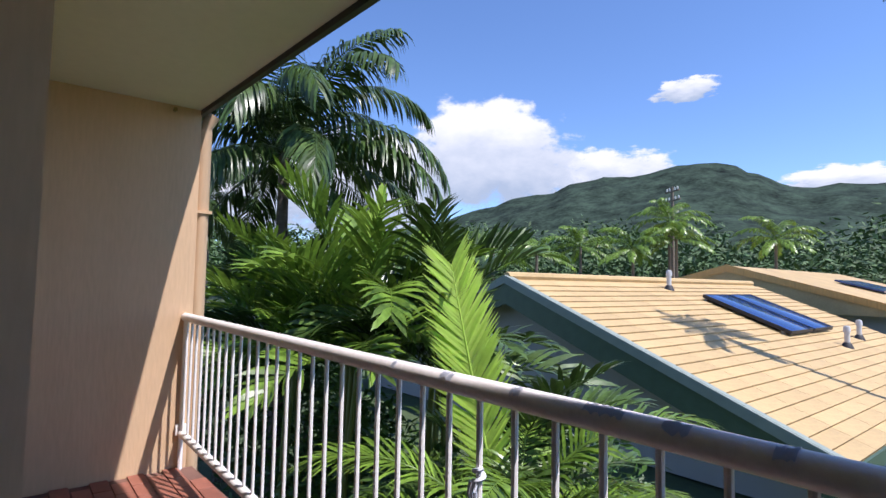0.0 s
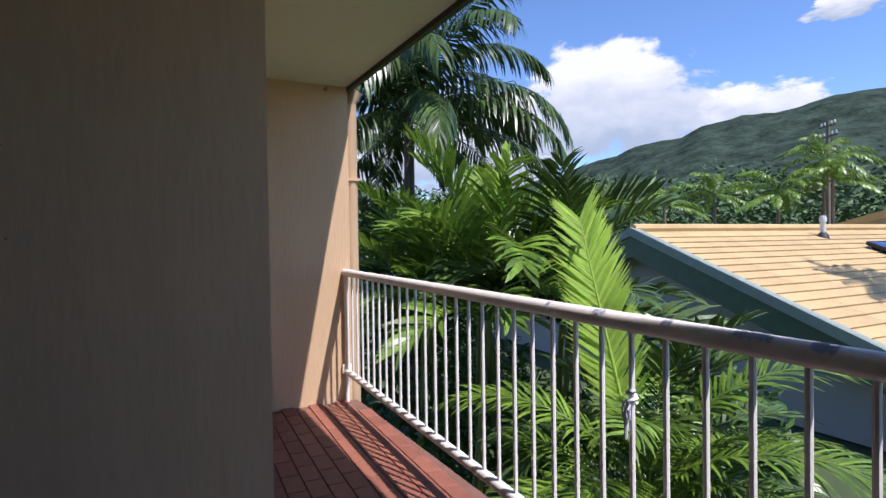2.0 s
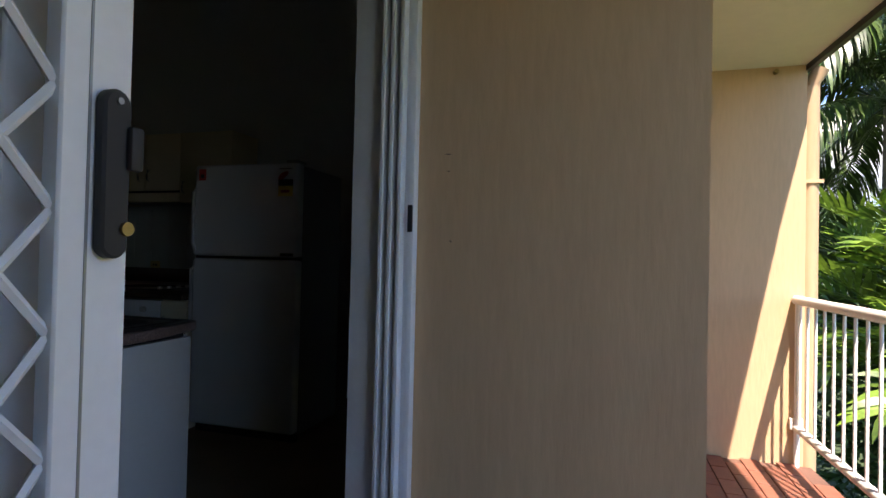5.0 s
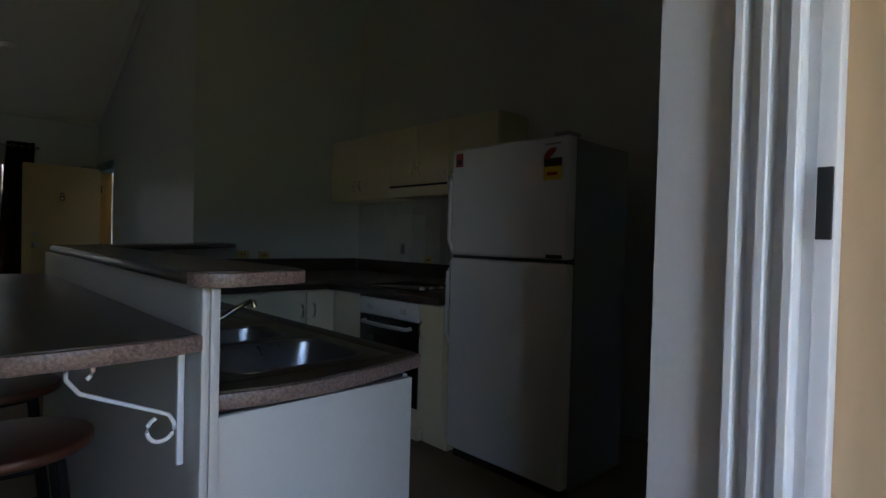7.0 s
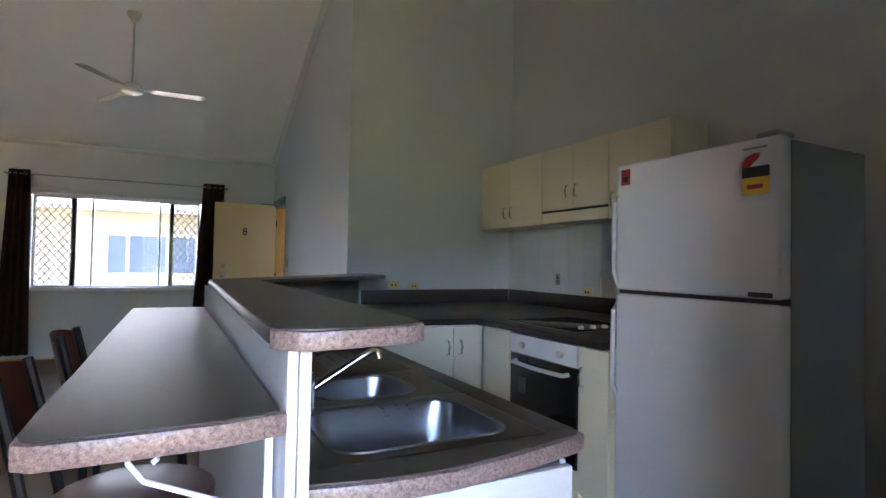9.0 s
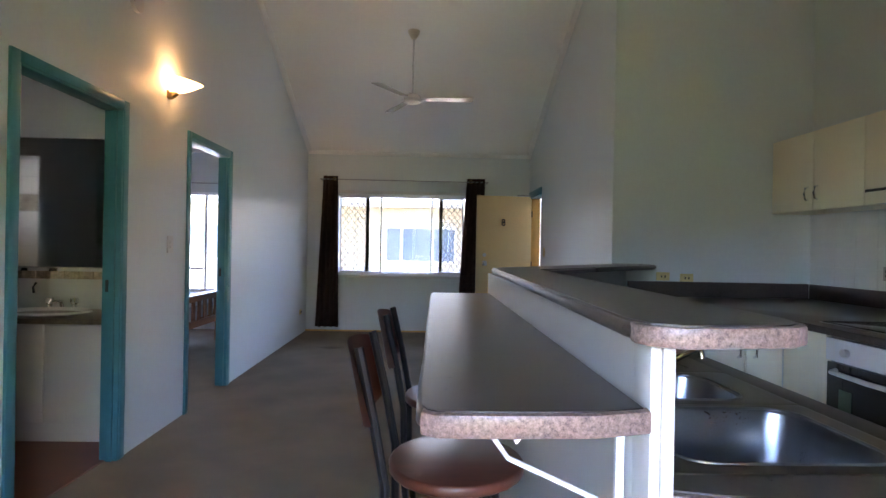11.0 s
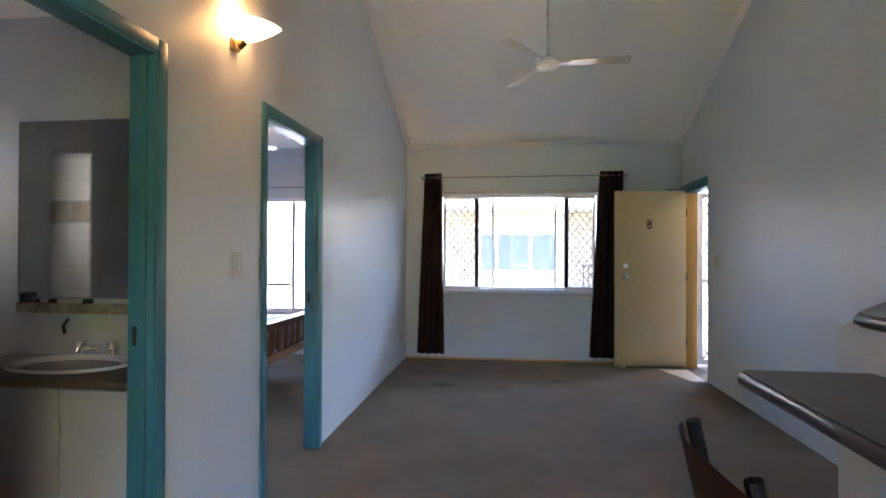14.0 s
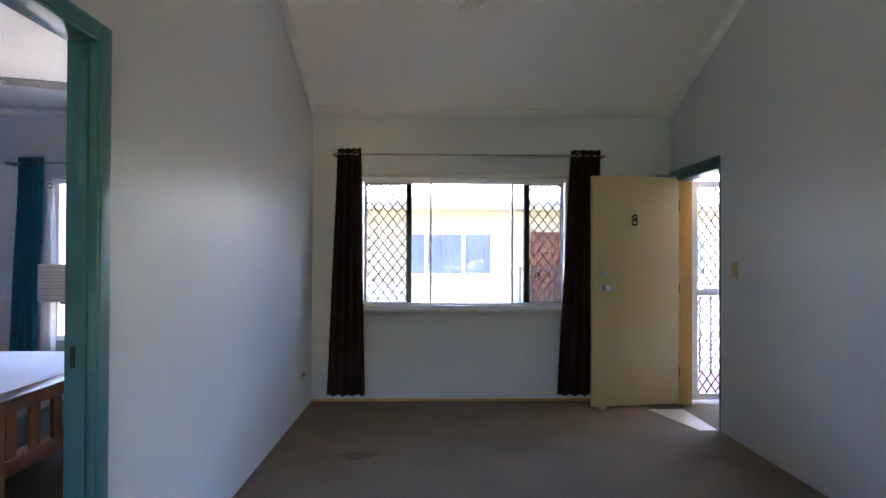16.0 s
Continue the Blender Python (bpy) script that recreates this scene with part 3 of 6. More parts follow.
for x0, x1, y in ((0.465, 1.10, 0.055), (1.08, 1.86, 0.038), (1.84, 2.335, 0.055)):
    s = part("sash", frame_bars(x0, 0.877, x1, 2.023, y, y + 0.022, 0.018), M_ALU, t)
    p = part("pane", box(x0 + 0.018, y + 0.009, 0.895, x1 - 0.018, y + 0.013, 2.005), M_GLASS, s)
    p.visible_shadow = False

# bedroom window, with an air conditioner in it
t = thing("window_2", -1.65, 0.06, 0.55, "white aluminium bedroom window with sliding panes", "window", kind="structure")
part("window_frame", frame_bars(-2.36, 0.55, -0.95, 2.03, 0.03, 0.12, 0.045), M_ALU, t)
part("mullion", box(-1.53, 0.05, 0.59, -1.49, 0.1, 1.985, 0.003), M_ALU, t)
part("transom", box(-2.315, 0.05, 0.88, -1.53, 0.1, 0.91, 0.003), M_DARK, t, "dark shelf bar under the air conditioner")
p = part("pane", box(-1.49, 0.07, 0.6, -0.995, 0.074, 1.98), M_CLEAR, t)
p.visible_shadow = False
p = part("pane", box(-2.315, 0.07, 1.26, -1.53, 0.074, 1.98), M_CLEAR, t)
p.visible_shadow = False
t = thing("air_conditioner", -2.05, 0.0, 0.91, "off-white window air conditioner in the bedroom window", "air conditioner")
part("casing", box(-2.40, -0.12, 0.912, -1.80, 0.35, 1.25, 0.012), M_CREAMLAM, t)
part("front_panel", box(-2.385, -0.135, 0.925, -1.815, -0.12, 1.235, 0.006), M_WHITE, t)
for k in range(9):
    part("louvre", box(-2.36, -0.145, 0.95 + k * 0.03, -1.99, -0.135, 0.965 + k * 0.03, 0.002, seg=1), M_CREAMLAM, t)
part("control_panel", box(-1.95, -0.142, 1.05, -1.845, -0.135, 1.22, 0.003), M_DARK, t)
part("dial", tube([(-1.90, -0.135, 0.99), (-1.90, -0.16, 0.99)], 0.02, 12), M_GREY, t)


# ---- curtains ----
def curtain(name, x0t, x1t, x0b, x1b, ztop, zbot, y, folds, material, label):
    """A hanging cloth with upright folds, narrow at the top."""
    bm = bmesh.new()
    n, rows = folds * 8, 14
    grid = []
    for r in range(rows + 1):
        f = r / rows
        row = []
        for i in range(n + 1):
            u = i / n
            x = (x0t + (x1t - x0t) * u) * (1 - f) + (x0b + (x1b - x0b) * u) * f
            dy = 0.028 * math.sin(u * folds * 2 * math.pi + 0.5 * math.sin(f * 3)) * (0.8 + 0.3 * f) + 0.006 * math.sin(f * 9 + u * 5)
            row.append(bm.verts.new((x, y + dy, ztop + (zbot - ztop) * f)))
        grid.append(row)
    for a, b in zip(grid, grid[1:]):
        for i in range(n):
            bm.faces.new((a[i], a[i + 1], b[i + 1], b[i]))
    bmesh.ops.solidify(bm, geom=list(bm.faces), thickness=0.004)
    t = thing(name, (x0b + x1b) / 2, y, zbot, label, "curtain")
    part("cloth", bm, material, t)
    x = x0t + (x1t - x0t) * (0.8 if x0t < 1.4 else 0.2)
    part("eyelet", tube([(x + 0.022 * math.cos(a), y - 0.036, ztop - 0.05 + 0.022 * math.sin(a)) for a in [2 * math.pi * k / 12 for k in range(13)]], 0.005, 6), M_BRASS, t, "dull metal eyelet")
    return t


curtain("brown_curtain", 0.25, 0.46, 0.16, 0.50, 2.30, 0.08, -0.11, 4, M_CURTAIN, "dark brown eyelet curtain drawn aside beside the window")
curtain("brown_curtain", 2.36, 2.63, 2.24, 2.60, 2.30, 0.08, -0.11, 4, M_CURTAIN, "dark brown eyelet curtain drawn aside by the open door")
t = thing("curtain_rod", 1.4, -0.11, 2.25, "thin metal curtain rod above the window", "curtain rod")
part("rod", tube([(0.2, -0.11, 2.25), (2.68, -0.11, 2.25)], 0.008, 8), M_GREY, t)
for x in (0.22, 2.66):
    part("bracket", box(x - 0.01, -0.11, 2.235, x + 0.01, 0.0, 2.262, 0.002), M_GREY, t)
curtain("turquoise_curtain", -2.58, -2.35, -2.66, -2.42, 2.20, 0.3, -0.11, 4, M_BLUECURTAIN, "turquoise curtain beside the bedroom window")
curtain("sheer_curtain", -2.38, -2.30, -2.44, -2.28, 2.0, 0.3, -0.05, 2, M_SHEER, "thin white sheer curtain behind the turquoise one")
t = thing("bedroom_curtain_rod", -1.7, -0.11, 2.15, "metal curtain rod in the bedroom", "curtain rod")
part("rod", tube([(-2.7, -0.11, 2.15), (-0.8, -0.11, 2.15)], 0.008, 8), M_GREY, t)
part("bracket", box(-2.69, -0.11, 2.135, -2.67, 0.0, 2.162, 0.002), M_GREY, t)


# dark worn stain on the carpet
pts = [(0.61 + (0.11 + 0.03 * math.sin(3 * a) + 0.015 * math.sin(7 * a + 1)) * 1.25 * math.cos(a), -1.33 + (0.07 + 0.015 * math.sin(4 * a + 2)) * math.sin(a)) for a in [2 * math.pi * k / 40 for k in range(40)]]
solid("carpet_stain", prism(pts, 0.0, 0.002), M_STAIN, "dark worn stain on the brown carpet", "stain", "structure")

# ---- ceiling fans ----
def ceiling_fan(name, x, y, zc, zh, label, turn, cone, blade=0.58):
    t = thing(name, x, y, zh, label, "ceiling fan")
    part("canopy", lathe([(0, zc), (0.065, zc), (0.06, zc - 0.03), (0.025, zc - 0.09), (0.0, zc - 0.095)], x, y), cone, t)
    part("downrod", tube([(x, y, zc - 0.05), (x, y, zh + 0.06)], 0.011, 10), M_WHITE, t)
    part("motor", lathe([(0, zh + 0.085), (0.04, zh + 0.08), (0.085, zh + 0.055), (0.10, zh + 0.02), (0.09, zh - 0.01), (0.05, zh - 0.03), (0, zh - 0.035)], x, y, 24), M_GLOSSWHITE, t)
    for k in range(3):
        a = turn + 120 * k
        bm = box(0.085, -0.02, -0.004, 0.18, 0.02, 0.002, 0.001, seg=1)
        bmesh.ops.transform(bm, matrix=pose(x, y, zh + 0.02, 0, 0, a), verts=bm.verts)
        arm = part("blade_iron", bm, M_WHITE, t)
        bm = prism([(0.15, -0.045), (blade - 0.03, -0.062), (blade, -0.045), (blade, 0.045), (blade - 0.03, 0.062), (0.15, 0.045)], 0.0, 0.007, 0.002, seg=1)
        bmesh.ops.transform(bm, matrix=pose(x, y, zh + 0.018, -8, 0, a), verts=bm.verts)
        part("blade", bm, M_BLADE, t)
    return t


ceiling_fan("ceiling_fan", 1.60, -2.15, 3.636, 2.87, "white three-blade ceiling fan on a long rod", -3, M_CREAMLAM, 0.66)
ceiling_fan("bedroom_fan", -1.5, -1.9, 2.66, 2.31, "white three-blade bedroom ceiling fan with a yellowed canopy", 20, M_YELLOWED)
# wall lamp between the doorways
LY = -4.29
t = thing("wall_lamp", 0.0, LY, 2.25, "lit frosted glass shell wall lamp on a brown bracket", "wall lamp")
part("bracket", tube([(0.0, LY, 2.285), (0.04, LY, 2.28), (0.06, LY, 2.30)], 0.017, 10), M_BRASS, t, "brown metal bracket")
part("back_plate", lathe([(0, 2.25), (0.03, 2.26), (0.03, 2.31), (0, 2.32)], 0.006, LY, 14), M_BRASS, t)
bm = bmesh.new()
rows = []
for i in range(17):
    u = math.pi * i / 16
    rim = Vector((0.015 + 0.215 * math.sin(u), LY - 0.12 * math.cos(u), 2.40 - 0.045 * math.sin(u)))
    foot = Vector((0.02 + 0.05 * math.sin(u), LY - 0.025 * math.cos(u), 2.30))
    rows.append([bm.verts.new(Vector((foot.x + (rim.x - foot.x) * v, foot.y + (rim.y - foot.y) * v, foot.z + (rim.z - foot.z) * v ** 1.6))) for v in (0, 0.2, 0.4, 0.6, 0.8, 1.0)])
for a, b in zip(rows, rows[1:]):
    for k in range(5):
        bm.faces.new((a[k], b[k], b[k + 1], a[k + 1]))
bmesh.ops.solidify(bm, geom=list(bm.faces), thickness=0.004)
part("glass_shell", bm, M_GLOW, t, "lit frosted glass shell")
lamp = new("wall_lamp_light", bpy.data.lights.new("wall_lamp_light", "POINT"))
lamp.data.energy, lamp.data.color, lamp.data.shadow_soft_size = 0.08, (1.0, 0.58, 0.26), 0.05
lamp.location = (0.075, LY, 2.40)


# switches and outlets
def wall_plate(name, x, y, z, face, w, h, material, label, rockers):
    dx, dy = face
    t = thing(name, x, y, z, label, "switch" if rockers else "outlet")
    if dx:
        part("plate", box(min(x, x + 0.01 * dx), y - w / 2, z - h / 2, max(x, x + 0.01 * dx), y + w / 2, z + h / 2, 0.002), material, t)
    else:
        part("plate", box(x - w / 2, min(y, y + 0.01 * dy), z - h / 2, x + w / 2, max(y, y + 0.01 * dy), z + h / 2, 0.002), material, t)
    for k in range(2):
        o = (k - 0.5) * 0.03
        c = Vector((x + 0.012 * dx + (o if dy else 0) * (h < w), y + 0.012 * dy + (o if dx else 0) * (h < w), z + (o if h >= w else 0)))
        part("rocker" if rockers else "socket", box(c.x - 0.004, c.y - 0.006, c.z - 0.009, c.x + 0.004, c.y + 0.006, c.z + 0.009, 0.001, seg=1), M_WHITE if rockers else M_DARK, t)
    return t


wall_plate("light_switch", 0.0, -4.245, 1.26, (1, 0), 0.075, 0.12, M_WHITE, "white light switch plate by the bedroom door", True)
wall_plate("light_switch", 3.32, -1.06, 1.24, (-1, 0), 0.07, 0.115, M_YELLOWED, "yellowed light switch plate by the front door", True)
wall_plate("outlet", 5.0, -4.38, 1.15, (-1, 0), 0.06, 0.10, M_GREY, "grey power outlet above the hob bench", False)
wall_plate("outlet", 5.0, -4.75, 1.06, (-1, 0), 0.11, 0.07, M_YELLOWED, "yellowed double power outlet above the bench", False)
wall_plate("outlet", 3.75, -3.62, 1.07, (0, -1), 0.11, 0.07, M_YELLOWED, "yellowed double power outlet over the corner bench", False)
wall_plate("outlet", 3.95, -3.62, 1.06, (0, -1), 0.11, 0.07, M_YELLOWED, "cream double power outlet over the corner bench", False)
wall_plate("outlet", 0.0, -0.35, 0.32, (1, 0), 0.11, 0.07, M_YELLOWED, "cream power outlet low on the wall near the curtain", False)
t = thing("vent_grille", 0.0, -4.75, 2.75, "small round white wall vent high on the wall", "vent")
part("vent_face", tube([(0.0, -4.72, 2.72), (0.02, -4.72, 2.72)], 0.06, 18), M_WHITE, t)


# ---- kitchen ----
def handle(x, y, z, face, t, h=0.10):
    """A bowed chrome cupboard handle on a face of constant x or y."""
    dx, dy = face
    pts = [(x + dx * o, y + dy * o, z + h * (u - 0.5)) for u, o in ((0, 0.0), (0.08, 0.02), (0.5, 0.03), (0.92, 0.02), (1, 0.0))]
    return part("handle", tube(pts, 0.0075, 8), M_CHROME, t, "bowed chrome handle")


def top_with_edge(name, pts, z0, z1, label, end=(), category="benchtop"):
    """A dark laminate top with rolled edges; end: the run of its outline that carries a speckled cut edge."""
    t = thing(name, sum(p[0] for p in pts) / len(pts), sum(p[1] for p in pts) / len(pts), z0, label, category)
    part("slab", prism(pts, z0, z1 - 0.002, 0.012, seg=3), M_TOP, t, "dark brown laminate rolled edge")
    if end:
        part("end_edge", end_strip(end, z0, z1), M_EDGE, t, "speckled pinkish granite-look edge")
    c = Vector((sum(p[0] for p in pts) / len(pts), sum(p[1] for p in pts) / len(pts)))
    inner = []
    for i, p in enumerate(pts):
        a, b, q = Vector(pts[i - 1]), Vector(pts[(i + 1) % len(pts)]), Vector(p)
        n1 = Vector(((q - a).y, -(q - a).x)).normalized()
        n2 = Vector(((b - q).y, -(b - q).x)).normalized()
        m = (n1 + n2)
        m = m / max(0.5, m.length_squared / 2) * 0.5 if m.length > 1e-6 else n1
        inner.append((q.x - m.x * 0.016, q.y - m.y * 0.016))
    part("surface", prism(inner, z1 - 0.004, z1 + 0.001), M_TOP, t, "dark brown laminate surface")
    return t


def end_strip(end, z0, z1):
    inner = [(x + 0.004, y + 0.02) for x, y in end]
    outer = [(x, y - 0.004) for x, y in end]
    return prism(outer + inner[::-1], z0 - 0.002, z1 - 0.001, 0.004, seg=2)


# peninsula: knee wall, lower bar, raised bar and sink bench
t = thing("knee_wall", 2.22, -6.2, 0, "white panelled knee wall under the breakfast bars", "counter base", kind="structure")
part("panel", box(2.118, -7.17, 0, 2.158, -5.15, 1.142), M_WHITE, t)
part("post", box(2.116, -7.235, 0.42, 2.133, -7.17, 1.142, 0.003), M_WHITE, t, "white square end post")
part("post", box(2.1345, -7.235, 0.0, 2.154, -7.17, 1.142, 0.003), M_WHITE, t, "white square end post")
part("panel_end", prism([(2.135, -5.149), (2.18, -5.149), (2.695, -4.61), (2.66, -4.58)], 0, 1.142), M_WHITE, t)
LOWBAR = [(2.1155, -5.29), (1.83, -5.29), (1.81, -5.31), (1.80, -5.8), (1.79, -6.3), (1.784, -6.8), (1.776, -7.1), (1.776, -7.225), (1.786, -7.252), (1.805, -7.264), (1.91, -7.265), (2.03, -7.26), (2.1155, -7.238)]
top_with_edge("lower_breakfast_bar", LOWBAR, 1.012, 1.045, "dark brown laminate breakfast bar with curved speckled end", [(1.783, -7.248), (1.805, -7.264), (1.91, -7.265), (2.03, -7.26), (2.1155, -7.238)])
RAISED = [(2.37, -5.31), (2.80, -4.84), (2.63, -4.577), (2.13, -5.19), (2.085, -7.2), (2.10, -7.26), (2.145, -7.285), (2.23, -7.272), (2.31, -7.262), (2.345, -7.235), (2.36, -7.18)]
top_with_edge("raised_breakfast_bar", RAISED, 1.143, 1.172, "dark brown laminate raised bar top with rounded end", [(2.088, -7.235), (2.10, -7.26), (2.145, -7.285), (2.23, -7.272), (2.31, -7.262), (2.345, -7.235), (2.358, -7.19)])
top_with_edge("raised_corner_ledge", [(3.57, -3.63), (3.313, -3.63), (3.30, -3.755), (2.626, -4.57), (2.806, -4.833), (3.50, -4.06), (3.545, -3.97), (3.57, -3.85)], 1.142, 1.171, "dark brown laminate ledge running to the kitchen wall")
t = thing("ledge_wall", 2.9, -4.5, 0, "white panel under the corner ledge", "counter base", kind="structure")
part("panel", prism([(2.661, -4.578), (2.696, -4.608), (3.375, -3.79), (3.375, -3.63), (3.335, -3.63), (3.335, -3.77)], 0, 1.141), M_WHITE, t)


def scroll(name, y):
    """White wrought iron scroll bracket under the lower bar."""
    t = thing(name, 2.1, y, 0.75, "white painted scroll bracket holding the bar", "bracket", "bar brackets")
    part("stem", box(2.1, y - 0.007, 0.75, 2.114, y + 0.007, 1.011, 0.002), M_ALU, t)
    pts = [(1.925 + 0.022 * math.cos(radians(a)), y, 0.98 + 0.022 * math.sin(radians(a))) for a in range(-60, 181, 24)]
    pts += [(1.903, y, 0.965), (1.925, y, 0.935), (2.04, y, 0.883), (2.085, y, 0.862)]
    pts += [(2.07 + 0.027 * math.cos(radians(a)), y, 0.835 + 0.027 * math.sin(radians(a))) for a in range(40, -251, -24)]
    part("scroll", tube(pts, 0.0045, 7), M_ALU, t)
    return t


scroll("scroll_bracket", -7.14)

# sink bench
SX0, SX1, SY0, SY1 = 2.20, 2.70, -7.125, -5.95
t = thing("sink_bench", 2.5, -6.0, 0.865, "dark brown laminate bench with an inset steel sink", "benchtop")
bm = None
part("edge", prism([(2.162, SY0), (2.162, -7.197), (2.28, -7.222), (2.41, -7.229), (2.545, -7.214), (2.70, -7.183), (2.765, -7.168), (2.79, -7.15), (2.785, SY0)], 0.865, 0.903, 0.008), M_EDGE, t, "speckled pinkish granite-look edge")
part("surface", prism([(2.165, SY0), (2.165, -7.185), (2.28, -7.21), (2.41, -7.217), (2.545, -7.202), (2.70, -7.171), (2.76, -7.157), (2.778, -7.142), (2.773, SY0)], 0.9, 0.9055), M_TOP, t, "dark brown laminate surface")
part("front_strip", box(SX1, SY0, 0.865, 2.785, SY1, 0.905, 0.004), M_TOP, t)
part("back_strip", box(2.162, SY0, 0.865, SX0, SY1, 0.905), M_TOP, t)
part("far_surface", box(2.162, SY1, 0.865, 2.785, -5.16, 0.905, 0.003), M_TOP, t)
part("corner_surface", prism([(2.20, -5.159), (2.786, -5.159), (2.786, -4.55), (2.71, -4.62)], 0.865, 0.905), M_TOP, t)


def bowl(x0, y0, x1, y1, top, depth):
    """An open rounded steel bowl with a wall thickness."""
    bm = bmesh.new()
    rings = []
    for f, inset, r in ((0.0, 0.0, 0.07), (0.04, 0.006, 0.07), (0.55, 0.016, 0.07), (0.88, 0.03, 0.075), (0.98, 0.055, 0.08), (1.0, 0.09, 0.06)):
        a0, b0, a1, b1 = x0 + inset, y0 + inset, x1 - inset, y1 - inset
        pts = arc(a1 - r, b1 - r, r, 0, 90) + arc(a0 + r, b1 - r, r, 90, 180) + arc(a0 + r, b0 + r, r, 180, 270) + arc(a1 - r, b0 + r, r, 270, 360)
        rings.append([bm.verts.new((px, py, top - depth * f)) for px, py in pts])
    n = len(rings[0])
    for a, b in zip(rings, rings[1:]):
        for k in range(n):
            bm.faces.new((a[k], a[(k + 1) % n], b[(k + 1) % n], b[k]))
    bm.faces.new(rings[-1])
    bmesh.ops.recalc_face_normals(bm, faces=bm.faces)
    bmesh.ops.reverse_faces(bm, faces=bm.faces)
    return bm


t = thing("kitchen_sink", 2.5, -6.5, 0.72, "stainless steel one and a half bowl inset sink", "sink")

def loop(x0, y0, x1, y1, r):
    return arc(x1 - r, y1 - r, r, 0, 90) + arc(x0 + r, y1 - r, r, 90, 180) + arc(x0 + r, y0 + r, r, 180, 270) + arc(x1 - r, y0 + r, r, 270, 360)


def sink_flange(outer, inner, top, lip):
    """A thin steel flange between two loops of as many points, rolled down at its outer edge."""
    bm = bmesh.new()
    rings = []
    for pts, z, f in ((outer, top - lip, 0.0), (outer, top - lip * 0.3, 0.04), (outer, top, 0.25), (inner, top, 0.0)):
        rings.append([bm.verts.new((px + (qx - px) * f, py + (qy - py) * f, z)) for (px, py), (qx, qy) in zip(pts, inner)])
    n = len(outer)
    for p, q in zip(rings, rings[1:]):
        for k in range(n):
            bm.faces.new((p[k], p[(k + 1) % n], q[(k + 1) % n], q[k]))
    bmesh.ops.recalc_face_normals(bm, faces=bm.faces)
    if sum(f.normal.z for f in bm.faces) < 0:
        bmesh.ops.reverse_faces(bm, faces=bm.faces)
    return bm


bowls = ((2.235, -7.095, 2.645, -6.765, 0.17, "main_bowl"), (2.31, -6.70, 2.605, -6.43, 0.13, "half_bowl"))
for (a0, b0, a1, b1), (c0, d0, c1, d1, depth, name) in zip(((SX0 - 0.006, SY0 - 0.006, SX1 + 0.006, -6.73), (SX0 - 0.006, -6.73, SX1 + 0.006, -6.39)), bowls):
    part("rim", sink_flange(loop(a0, b0, a1, b1, 0.012), loop(c0, d0, c1, d1, 0.07), 0.9085, 0.003), M_DARKSTEEL, t, "steel flange round the bowl, coloured dark for its reflection")
    part(name, bowl(c0, d0, c1, d1, 0.9085, depth), M_STEEL, t)
    for u, w in ((0.0, 0.0035),):
        pts = [(px, py, 0.909) for px, py in loop(c0, d0, c1, d1, 0.07)]
        part("bowl_lip", tube(pts + pts[:1], w, 6), M_STEEL, t, "bright rolled bowl edge")
part("drainer", box(SX0 - 0.006, -6.389, 0.9, SX1 + 0.006, SY1 + 0.006, 0.9085, 0.002), M_DARKSTEEL, t, "steel draining board, coloured dark for its reflection")
for k in range(7):
    x = SX0 + 0.06 + k * 0.06
    part("drainer_ridge", tube([(x, -6.34, 0.9075), (x, SY1 - 0.03, 0.9085)], 0.003, 6), M_DARKSTEEL, t)
part("drain", lathe([(0, 0.7375), (0.04, 0.7375), (0.04, 0.741), (0.028, 0.742), (0.024, 0.7395), (0.0, 0.7395)], 2.44, -6.93, 16), M_CHROME, t)
t = thing("kitchen_tap", 2.265, -6.73, 0.905, "chrome swivel mixer tap with a long rising spout", "tap")
part("body", lathe([(0, 0.905), (0.028, 0.905), (0.026, 0.915), (0.022, 0.96), (0.024, 0.975), (0.02, 0.995), (0, 1.0)], 2.265, -6.73), M_CHROME, t)
part("spout", tube([(2.265, -6.73, 0.945), (2.30, -6.732, 0.965), (2.40, -6.738, 1.025), (2.435, -6.74, 1.043), (2.447, -6.741, 1.04), (2.45, -6.742, 1.022)], 0.009, 10), M_CHROME, t)
part("lever", tube([(2.265, -6.73, 0.995), (2.262, -6.755, 1.02), (2.275, -6.765, 1.045), (2.32, -6.75, 1.06)], 0.008, 8, r1=0.006), M_CHROME, t)

t = thing("sink_cabinet", 2.5, -6.2, 0, "white laminate sink cabinet with a plain end panel", "cabinet")
part("end_panel", box(2.162, -7.175, 0.0, 2.735, -7.155, 0.845, 0.002), M_WHITE, t)
part("body", box(2.162, -7.15, 0.1, 2.72, -5.16, 0.72), M_WHITE, t)
part("kickboard", box(2.18, -7.14, 0.0, 2.66, -5.18, 0.1), M_DARK, t)
for k in range(4):
    y0 = -7.15 + k * 0.5
    part("door", box(2.722, y0, 0.12, 2.738, y0 + 0.49, 0.85, 0.002), M_WHITE, t)
# Dark strip put in for the shade between bench edge and end panel.
part("shade_strip", box(2.17, -7.15, 0.845, 2.72, SY0, 0.865), M_DARK, t)

